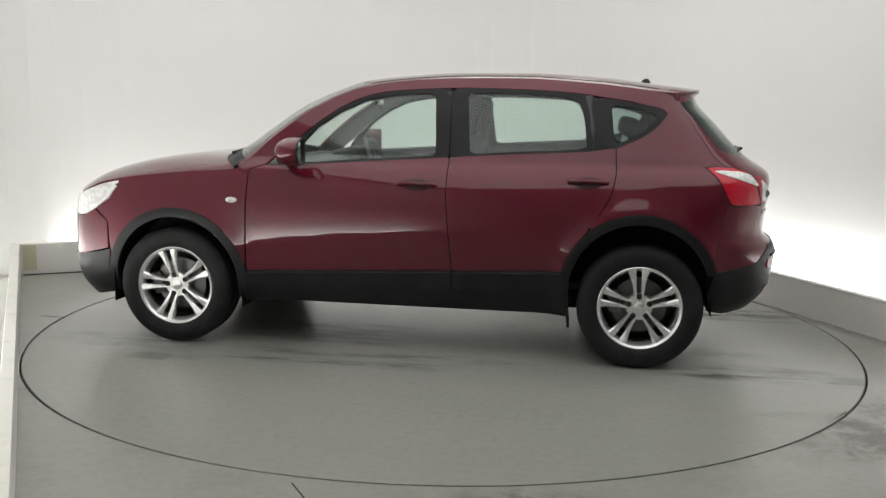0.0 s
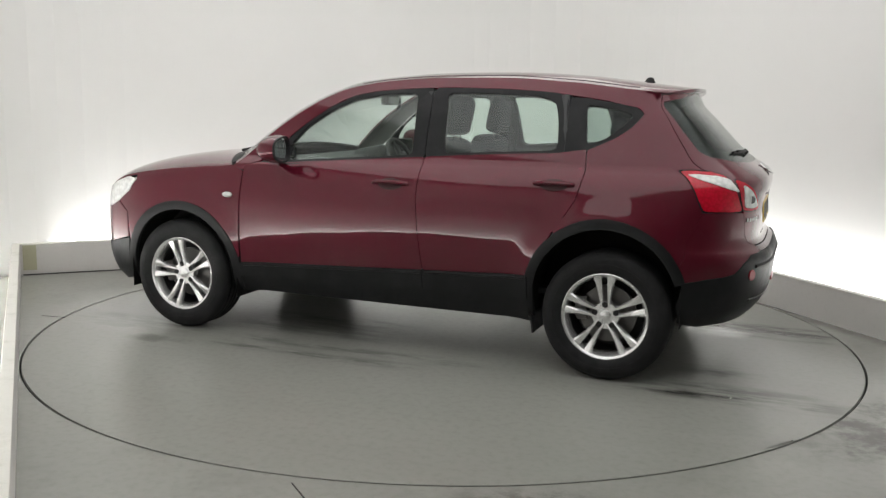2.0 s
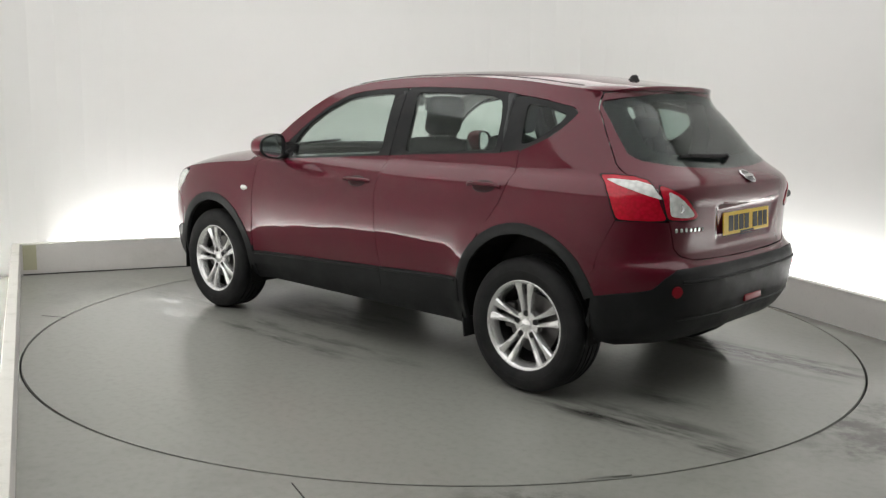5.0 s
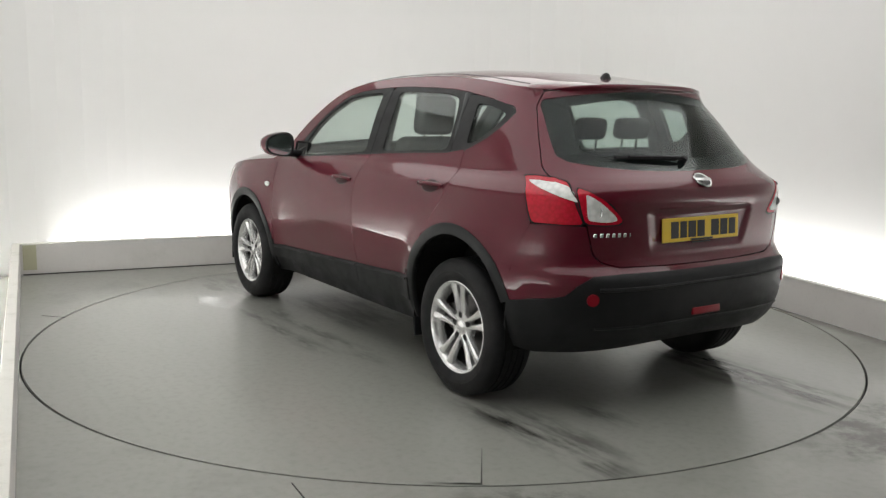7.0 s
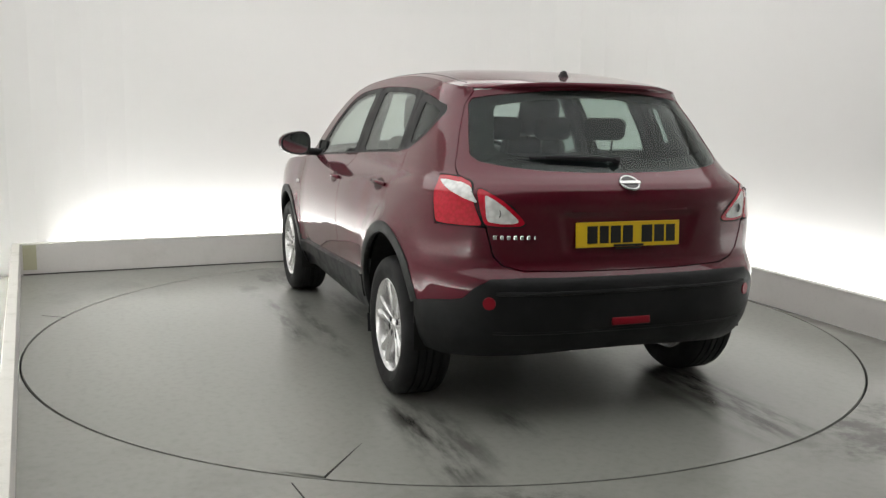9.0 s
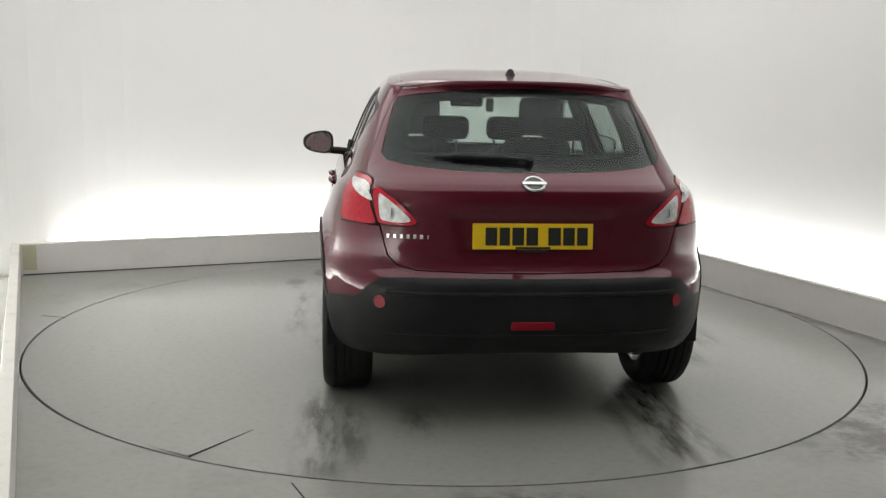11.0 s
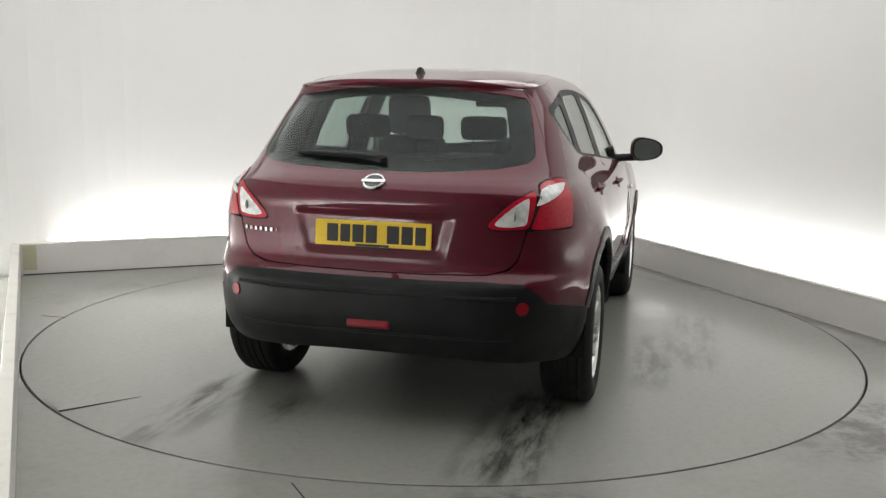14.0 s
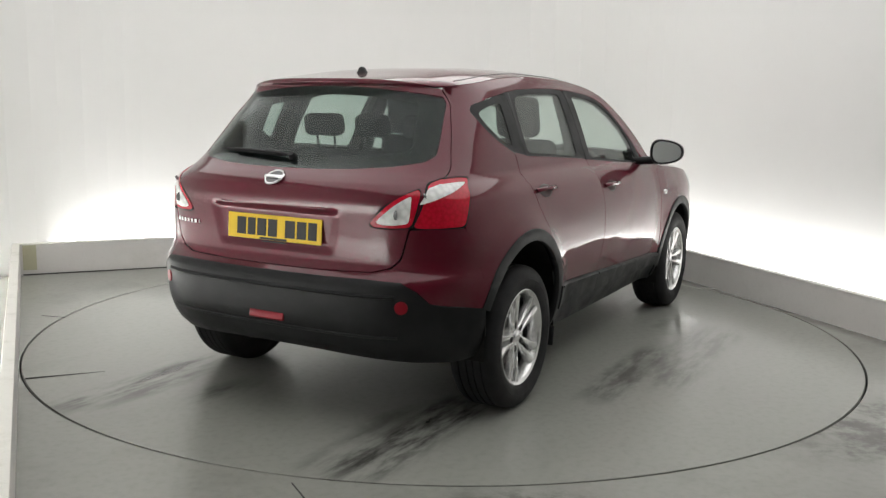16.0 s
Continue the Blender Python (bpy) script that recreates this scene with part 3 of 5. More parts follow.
# the upper edge of the hull (hood, pillar, roof rail) and the middle line above it
EDGE = [(0.0, 1.98, 0.84), (0.25, 1.8, 0.919), (0.5, 1.52, 0.968), (0.75, 1.24, 0.997), (1.0, 0.97, 1.022), (1.15, 0.885, 1.095), (1.35, 0.768, 1.207), (1.65, 0.575, 1.35), (1.9, 0.385, 1.454), (2.0, 0.28, 1.489), (2.2, 0.045, 1.529), (2.4, -0.26, 1.549), (2.6, -0.62, 1.553), (2.8, -1.02, 1.531), (2.93, -1.33, 1.498), (3.0, -1.52, 1.48)]
MID = [(0.0, 2.12, 0.869), (0.25, 1.93, 0.972), (0.5, 1.66, 1.042), (0.75, 1.42, 1.073), (1.0, 1.17, 1.089), (1.15, 1.06, 1.142), (1.35, 0.9, 1.256), (1.65, 0.67, 1.409), (1.9, 0.445, 1.502), (2.0, 0.33, 1.54), (2.2, 0.07, 1.571), (2.4, -0.23, 1.592), (2.6, -0.62, 1.597), (2.8, -1.05, 1.579), (2.93, -1.4, 1.54), (3.0, -1.645, 1.512)]
EX, EZ = curve([(a, b) for a, b, c in EDGE]), curve([(a, c) for a, b, c in EDGE])
MX, MZ = curve([(a, b) for a, b, c in MID]), curve([(a, c) for a, b, c in MID])
_pp = np.linspace(0, 3, 601)
_ey = np.array([abs(hull(np.array([u_of("x", float(a), float(b))]), np.array([float(b)]), np.zeros(1))[0, 1]) for a, b in zip(EX(_pp), EZ(_pp))])


def lid(p, v, off=0.0):
    """Hood, windscreen and roof: p along the car, v from side to side (-1 to 1)."""
    w = np.abs(v) ** 3.4
    ey = np.interp(p, _pp, _ey)
    x = MX(p) + (EX(p) - MX(p)) * w
    z = MZ(p) + (EZ(p) - MZ(p)) * w
    return np.stack([x, v * ey, z + off], -1)


def lid_panel(name, outline, material, parent, label="", thick=0.014, inner=None, off=0.0, cell=0.06):
    return attach(name, sheet(name, outline, lid, [material] + ([inner] if inner else []), thick, cell, None, off), parent, label)


def edge_x(lo, hi, n=16):
    """Points along the hull's upper edge between two p values."""
    return [(float(EX(lo + (hi - lo) * i / n)), float(EZ(lo + (hi - lo) * i / n)) - 0.003) for i in range(n + 1)]


car = tagged(new("car"), "burgundy five-door family crossover with black cladding on a turntable", "car")


def body():
    G = 0.0025  # half a shut line
    # --- doors
    fr = [(0.893, 0.99), (0.897, 0.80), (0.90, SILL_TOP(0.9))]
    bf, bb = -0.247, -0.288
    front = [(bf + G, float(BELT(bf)))] + [(x, float(BELT(x))) for x in (-0.1, 0.1, 0.3, 0.5, 0.64, 0.72)] + [(0.80, 1.045), (0.885, 1.02)] + [(x - G, z) for x, z in fr]
    front += [(x, SILL_TOP(x)) for x in (0.6, 0.3, 0.0)] + [(bb + G, SILL_TOP(bb)), (bf + G, 0.9)]
    panel("front_door", X(*front), M_PAINT, car, inner=M_TRIM, corner=0.012)
    rear = [(bf - G, float(BELT(bf)))] + [(bf - G, 0.9), (bb - G, SILL_TOP(bb))] + [(x, SILL_TOP(x)) for x in (-0.5, -0.75)] + [(-0.905, SILL_TOP(-0.905))]
    rear += [(-0.925, 0.60), (-0.985, 0.695), (-1.03, 0.768), (-1.085, 0.84), (-1.135, 0.93), (-1.155, 1.02), (-1.155, float(BELT(-1.155)))]
    rear += [(x, float(BELT(x))) for x in (-1.0, -0.8, -0.6, -0.4)]
    panel("rear_door", X(*rear), M_PAINT, car, inner=M_TRIM, corner=0.012)
    # --- front wing, up to the hood's edge and round to the lamp
    wing = [(0.893 + G, 0.99)] + [(0.90 + G, 0.80), (0.905 + G, 0.47)] + [(x, z) for x, z in arc(ARCH_F, 0.405, 165, 15, 16)] + [(1.735, 0.53), (1.75, 0.695), (1.835, 0.763), (1.735, 0.828), (1.685, 0.90)]
    wing += [(x, z) for x, z in edge_x(0.36, 1.0, 8)]
    panel("front_wing", X(*wing), M_PAINT, car, inner=M_UNDER, corner=0.01)
    # --- rear quarter with the thick rear pillar
    q = [(-1.155 - 2 * G, float(BELT(-1.155)) - 0.004), (-1.155 - 2 * G, 1.02), (-1.135 - 2 * G, 0.93), (-1.085 - 2 * G, 0.84), (-1.02 - 2 * G, 0.775)]
    q += [(x, z) for x, z in arc(ARCH_R, 0.405, 52, 152, 14)]
    q = X(*q) + X((-1.70, 0.72), (-1.765, 0.895), (-1.625, 1.095), (-1.79, 1.08)) + Y((0.705, 1.098), (0.699, 1.13), (0.671, 1.20), (0.634, 1.30), (0.589, 1.40), (0.547, 1.458), (0.537, 1.472))
    q += X(*[(x, z) for x, z in edge_x(2.985, 2.87, 4)]) + X((-1.25, 1.43), (-1.40, 1.40), (-1.43, 1.372), (-1.37, 1.295), (-1.30, 1.243))
    panel("rear_quarter", q, M_PAINT, car, inner=M_TRIM, corner=0.012)
    # --- roof side and windscreen pillar in one pressing
    rs = [(x, float(TOPLINE(x)) + 0.012) for x in np.linspace(-1.25, 0.69, 22)] + [(0.76, 1.09), (0.80, 1.052), (0.886, 1.024), (0.894, 0.994), (0.955, 1.014)] + edge_x(1.0, 2.87, 30)
    panel("roof_side", X(*rs), M_PAINT, car, inner=M_LINER, corner=0.004, cell=0.03)
    # --- roof, hood, windscreen
    lid_panel("hood", [(0.02, -0.999), (0.99, -0.999), (0.99, 0.999), (0.02, 0.999)], M_PAINT, car, inner=M_UNDER)
    lid_panel("roof", [(2.02, -0.998), (3.0, -0.998), (3.0, 0.998), (2.02, 0.998)], M_PAINT, car, inner=M_LINER)
    lid_panel("cowl", [(0.995, -0.96), (1.10, -0.94), (1.10, 0.94), (0.995, 0.96)], M_BLACK, car, "black windscreen cowl")
    lid_panel("windscreen", [(1.10, -0.93), (2.0, -0.93), (2.0, 0.93), (1.10, 0.93)], M_WINDSCREEN, car, "clear curved windscreen", 0.005).visible_shadow = False
    for s in (-1, 1):
        lid_panel("pillar_cover", [(1.03, s * 0.935), (2.02, s * 0.935), (2.02, s * 0.995), (1.03, s * 0.995)], M_PAINT, car, inner=M_LINER)
        line = [lid(np.array([p]), np.array([s * 0.90]), np.array([-0.001]))[0] for p in np.linspace(2.04, 2.94, 24)]
        part("roof_moulding", tube(line, 0.004, 6), M_GLOSSBLACK, car, "thin black roof moulding", True)
    # --- side windows, set in black frames
    fw = [(bf + 0.075, float(BELT(bf + 0.07)) + 0.014)] + [(x, float(BELT(x)) + 0.014) for x in (0.1, 0.3, 0.5, 0.60)] + [(0.625, 1.075), (0.61, 1.165)]
    fw += [(x, float(TOPLINE(x)) - 0.012) for x in (0.53, 0.40, 0.256, 0.091, -0.06)] + [(-0.145, 1.462)]
    fr_out = [(bf, float(BELT(bf)) - 0.01)] + [(x, float(BELT(x)) - 0.01) for x in (0.1, 0.3, 0.5, 0.64, 0.74)] + [(0.72, 1.09)]
    fr_out += [(x, float(TOPLINE(x)) + 0.010) for x in (0.67, 0.53, 0.40, 0.256, 0.091, -0.10, bf + 0.012)]
    rw = [(bf - 0.115, float(BELT(-0.36)) + 0.014)] + [(bf - 0.09, 1.40), (bf - 0.075, 1.468)] + [(x, float(TOPLINE(x)) - 0.014) for x in (-0.5, -0.7, -0.866)] + [(-0.955, 1.43), (-0.985, 1.33)]
    rw += [(-1.0, float(BELT(-1.0)) + 0.016)] + [(x, float(BELT(x)) + 0.014) for x in (-0.8, -0.6)]
    qw = [(-1.15, float(BELT(-1.15)) + 0.030), (-1.125, 1.413), (-1.20, 1.408), (-1.29, 1.391), (-1.358, 1.371), (-1.373, 1.355), (-1.325, 1.297), (-1.25, 1.243), (-1.20, 1.220)]
    panel("front_door_window", X(*fw), M_GLASS, car, "green-tinted side window", -0.006, 0.004, corner=0.02)
    panel("rear_door_window", X(*rw), M_GLASS, car, "green-tinted side window", -0.006, 0.004, corner=0.03)
    panel("quarter_window", X(*qw), M_REARGLASS, car, "dark-tinted quarter window", -0.006, 0.004, corner=0.025)
    # frames as strips round the panes
    def frame_of(name, outer, inner, label):
        n = 60
        def resample(P):
            P = np.array(P + P[:1])
            d = np.concatenate([[0], np.cumsum(np.hypot(*np.diff(P, axis=0).T))])
            return [(float(np.interp(t, d, P[:, 0])), float(np.interp(t, d, P[:, 1]))) for t in np.linspace(0, d[-1], n, endpoint=False)]
        O, I = resample(outer), resample(inner)
        verts, faces, norms = [], [], []
        uo = np.array([(u_of("x", x, z), z) for x, z in O])
        ui = np.array([(u_of("x", x, z), z) for x, z in I])
        k = [int(np.argmin(np.hypot(ui[:, 0] - a, ui[:, 1] - b))) for a, b in uo]
        # walk both outlines together, from the nearest pair on
        ui = np.roll(ui, -k[0], 0)
        rings = [hull(uo[:, 0], uo[:, 1], np.full(n, -0.02)), hull(uo[:, 0], uo[:, 1], np.full(n, -0.001)), hull(ui[:, 0], ui[:, 1], np.full(n, -0.003)), hull(ui[:, 0], ui[:, 1], np.full(n, -0.03))]
        V = np.concatenate(rings)
        for r in range(4):
            for i in range(n):
                j = (i + 1) % n
                a, b = r * n, ((r + 1) % 4) * n
                faces.append((a + i, a + j, b + j, b + i))
        bm = bmesh.new()
        vs = [bm.verts.new(v) for v in V]
        for f in faces:
            bm.faces.new([vs[i] for i in f])
        bm2 = bm.copy()
        bmesh.ops.scale(bm2, vec=(1, -1, 1), verts=bm2.verts)
        for b in (bm, bm2):
            part(name, b, M_BLACK, car, label)
    frame_of("window_frame", rounded(fr_out[::1], 3, 0.3, 0.015), rounded(fw, 3, 0.3, 0.02), "black front window frame")
    ro = [(bf - 0.004, float(BELT(bf)) - 0.01), (bf + 0.006, float(TOPLINE(bf)) + 0.010)] + [(x, float(TOPLINE(x)) + 0.010) for x in (-0.4, -0.5, -0.7, -0.866, -0.97)] + [(-1.03, 1.448), (-1.032, 1.30)]
    ro += [(-1.035, float(BELT(-1.035)) - 0.012)] + [(x, float(BELT(x)) - 0.010) for x in (-0.8, -0.6, -0.4)]
    frame_of("window_frame", rounded(ro, 3, 0.3, 0.01), rounded(rw, 3, 0.3, 0.03), "black rear window frame")
    qo = [(-1.038, float(BELT(-1.04)) - 0.012), (-1.034, 1.449), (-1.114, 1.449), (-1.25, 1.428), (-1.39, 1.402), (-1.432, 1.37), (-1.37, 1.287), (-1.27, 1.218), (-1.16, 1.172)]
    frame_of("window_frame", rounded(qo, 3, 0.3, 0.01), rounded(qw, 3, 0.3, 0.025), "black quarter window frame")

    # --- tailgate in two halves that meet without a joint
    glass_edge = [(0, 1.478), (0.15, 1.475), (0.30, 1.466), (0.46, 1.450), (0.552, 1.436), (0.573, 1.41), (0.596, 1.34), (0.624, 1.24), (0.638, 1.185), (0.615, 1.157), (0.51, 1.137), (0.35, 1.124), (0.18, 1.117), (0, 1.115)]
    gate = [(0, 0.698), (0.25, 0.70), (0.50, 0.708), (0.575, 0.728), (0.612, 0.765), (0.630, 0.83), (0.645, 0.892), (0.655, 0.897), (0.672, 1.08), (0.701, 1.096), (0.696, 1.13), (0.668, 1.20), (0.631, 1.30), (0.586, 1.40), (0.545, 1.452), (0.535, 1.470), (0.40, 1.481), (0.25, 1.492), (0, 1.500)]
    gate_out = rounded([(u_of("y", a, b), b) for a, b in gate + glass_edge], 3, 0.3, 0.012)
    # keep the middle line straight
    ends = (0.698, 1.115, 1.478, 1.500)
    g0 = [(0.0, min(ends, key=lambda e: abs(e - b))) if abs(a) < 0.0125 else (a, b) for a, b in gate_out]
    me = sheet("tailgate", g0, hull, [M_PAINT, M_TRIM], 0.02, 0.012, 0.0)
    gate_ob = attach("tailgate", me, car)
    attach("tailgate_half", flipped(me, "tailgate_half"), gate_ob)
    full = glass_edge + [(-a, b) for a, b in reversed(glass_edge[1:-1])]
    rw_me = sheet("rear_window", [(u_of("y", a, b), b) for a, b in full], hull, [M_REARGLASS], 0.004, 0.04, None, -0.003)
    attach("rear_window", rw_me, gate_ob, "grey-tinted rear window")
    # black border inside the glass
    inner_e = [(a * 0.845, 1.30 + (b - 1.30) * (0.82 if b > 1.3 else 0.68)) for a, b in full]
    n = len(full)
    verts = []
    for P, o in ((full, -0.010), (inner_e, -0.010), (inner_e, -0.018), (full, -0.018)):
        uz = np.array([(u_of("y", a, b), b) for a, b in P])
        verts += list(hull(uz[:, 0], uz[:, 1], np.full(n, o)))
    faces = [(r * n + i, r * n + (i + 1) % n, ((r + 1) % 4) * n + (i + 1) % n, ((r + 1) % 4) * n + i) for r in range(4) for i in range(n)]
    attach("window_border", mesh_of("window_border", verts, faces, [M_MATTBLACK], smooth=False), gate_ob, "black border round the rear window")

    # --- rear bumper: painted upper part and black lower part
    top = Y((0, 0.692), (0.25, 0.694), (0.50, 0.702), (0.58, 0.722), (0.618, 0.762), (0.636, 0.83), (0.650, 0.885), (0.72, 0.889)) + X((-1.765, 0.889), (-1.70, 0.712))
    top += X(*[(x, z) for x, z in arc(ARCH_R, 0.405, 152, 163, 4)])
    low_edge = X((-1.72, 0.545), (-1.80, 0.56), (-1.88, 0.572)) + Y((0.74, 0.585), (0.70, 0.635), (0.64, 0.672), (0.50, 0.678), (0.25, 0.676), (0, 0.675))
    out = [(u_of(*p), p[2]) for p in top + low_edge]
    me = sheet("rear_bumper", out, hull, [M_PAINT, M_UNDER], 0.012, 0.035, 0.0, 0.002)
    bumper = attach("rear_bumper", me, car)
    attach("bumper_half", flipped(me, "bumper_half"), bumper)
    blk = Y((0, 0.673), (0.25, 0.674), (0.50, 0.676), (0.64, 0.670), (0.70, 0.633), (0.74, 0.583)) + X((-1.88, 0.570), (-1.80, 0.558), (-1.69, 0.543), (-1.662, 0.42), (-1.668, 0.335), (-1.76, 0.308)) + Y((0.64, 0.315), (0.50, 0.326), (0.25, 0.340), (0, 0.343))
    me = sheet("bumper_skirt", [(u_of(*p), p[2]) for p in blk], hull, [M_BLACK, M_UNDER], 0.014, 0.035, 0.0, 0.007)
    skirt = attach("bumper_skirt", me, bumper, "black grained lower bumper")
    attach("skirt_half", flipped(me, "skirt_half"), bumper, "black grained lower bumper")
    # a moulded ledge across the black part
    for z, r in ((0.615, 0.009), (0.44, 0.007)):
        line = [hull(np.array([u]), np.array([z]), np.array([0.006]))[0] for u in np.linspace(-u_of("y", 0.62, z), u_of("y", 0.62, z), 40)]
        part("bumper_ridge", tube(line, r, 8), M_BLACK, bumper, "", True)
    # reflectors and fog lamp
    for s in (-1, 1):
        p = hull(np.array([s * u_of("y", 0.645, 0.572)]), np.array([0.572]), np.array([0.008]))[0]
        a = math.degrees(math.atan2(p[1], -p[0] - 1.2)) * 0.75
        bm = cyl(0.028, 0.007, pose(0, 0, 0, 0, 90), 24)
        bmesh.ops.bevel(bm, geom=[e for e in bm.edges if len(e.link_faces) == 2 and e.calc_face_angle(0) > 1], offset=0.002, segments=2, affect="EDGES")
        part("reflector", bm, M_DEEPRED, bumper, "round dark red reflector", True, pose(*p, 0, 0, -a))
    p = hull(np.zeros(1), np.array([0.478]), np.array([0.007]))[0]
    part("fog_lamp", box(0.014, 0.19, 0.036, None, 0.006, 3), M_DEEPRED, bumper, "narrow red rear fog lamp", True, pose(*p, 0, 8, 0))

    # --- front bumper, skirt and lamps
    fb = X((1.755, 0.535), (1.755, 0.693), (1.845, 0.755), (1.95, 0.708))
    fb = [(u_of(*p), p[2]) for p in fb] + [(u_of("x", 2.02, 0.71), 0.71), (U3 - 0.58, 0.72), (U3 - 0.47, 0.81), (U3, 0.845), (U3, 0.47), (U3 - 0.5, 0.47), (u_of("x", 1.95, 0.485), 0.485)]
    me = sheet("front_bumper", fb, hull, [M_PAINT, M_UNDER], 0.012, 0.045, U3, 0.002)
    fbo = attach("front_bumper", me, car)
    attach("bumper_half", flipped(me, "bumper_half"), fbo)
    fs = [(u_of("x", 1.735, 0.53), 0.53), (u_of("x", 1.95, 0.482), 0.482), (U3 - 0.5, 0.467), (U3, 0.467), (U3, 0.22), (U3 - 0.5, 0.22), (u_of("x", 1.9, 0.23), 0.23), (u_of("x", 1.735, 0.27), 0.27)]
    me = sheet("bumper_skirt", fs, hull, [M_BLACK, M_UNDER], 0.012, 0.045, U3, 0.006)
    attach("bumper_skirt", me, fbo, "black grained lower bumper")
    attach("skirt_half", flipped(me, "skirt_half"), fbo, "black grained lower bumper")
    hl = [(u_of("x", 1.69, 0.905), 0.905), (u_of("x", 1.74, 0.834), 0.834), (u_of("x", 1.845, 0.763), 0.763), (u_of("x", 1.95, 0.714), 0.714), (U3 - 0.60, 0.726), (U3 - 0.50, 0.81), (u_of("x", 1.98, 0.835), 0.835), (u_of("x", 1.87, 0.88), 0.88), (u_of("x", 1.76, 0.917), 0.917)]
    me = sheet("headlamp", rounded(hl, 4, 0.35, 0.03), hull, [M_CLEARLENS], 0.02, 0.03, None, 0.003)
    attach("headlamp", me, car, "large clear headlamp")
    attach("headlamp", flipped(me, "headlamp"), car, "large clear headlamp")

    # --- lower cladding
    def strip(name, x0, x1, z_top, z_bot, off, label):
        pts = [(x, z_top(x)) for x in np.linspace(x0, x1, 8)] + [(x, z_bot(x)) for x in np.linspace(x1, x0, 8)]
        panel(name, X(*[(float(a), float(b)) for a, b in pts]), M_BLACK, car, label, off, 0.02, corner=0.006, cell=0.035)
    strip("door_cladding", 0.90, bb + G, lambda x: SILL_TOP(x) - 0.004, lambda x: 0.372 - 0.02 * x, 0.014, "black lower door cladding")
    strip("door_cladding", bb - G, -0.90, lambda x: SILL_TOP(x) - 0.004, lambda x: 0.372 - 0.02 * x, 0.014, "black lower door cladding")
    strip("sill", 0.93, -0.93, lambda x: 0.366 - 0.02 * x, lambda x: 0.245, -0.004, "black plastic sill")

    for s in (-1, 1):
        for x0, x1 in ((0.88, bb + 0.012), (bb - 0.012, -0.88)):
            line = [hull(np.array([s * u_of("x", float(x), SILL_TOP(x) - 0.012)]), np.array([SILL_TOP(x) - 0.012]), np.array([0.013]))[0] for x in np.linspace(x0, x1, 14)]
            part("cladding_lip", tube(line, 0.007, 8), M_BLACK, car, "rounded upper lip of the cladding", True)

    # --- wheel arches: cladding ring, and a liner whose near-black colour holds the shade
    for c, a0, a1 in ((ARCH_F, 172, 8), (ARCH_R, 163, 8)):
        outer = arc(c, 0.425, a0, a1, 26)
        innr = arc(c, 0.372, a1, a0, 26)
        lo_f = [(c[0] + 0.37, 0.28), (c[0] + 0.42, 0.27)]
        lo_b = [(c[0] - 0.42, 0.27), (c[0] - 0.37, 0.28)]
        pts = outer + [lo_f[1], lo_f[0]] + innr + ([lo_b[1], lo_b[0]] if c is ARCH_F else [])
        panel("wheel_arch", X(*pts), M_BLACK, car, "black plastic wheel arch trim", 0.006, 0.03, corner=0.0, cell=0.03)
        for s in (-1, 1):
            bm = bmesh.new()
            rings = []
            for y in (0.60, 0.878):
                rings.append([bm.verts.new((x, s * y, z)) for x, z in [(c[0] - 0.392, 0.22 if c is ARCH_F else 0.30)] + arc(c, 0.392, 180, 0, 20) + [(c[0] + 0.392, 0.22 if c is ARCH_F else 0.28)]])
            for i in range(len(rings[0]) - 1):
                bm.faces.new((rings[0][i], rings[0][i + 1], rings[1][i + 1], rings[1][i]))
            bm.faces.new(rings[0])
            part("wheel_well", bm, M_UNDER, car, "dark wheel arch liner", False)


body()

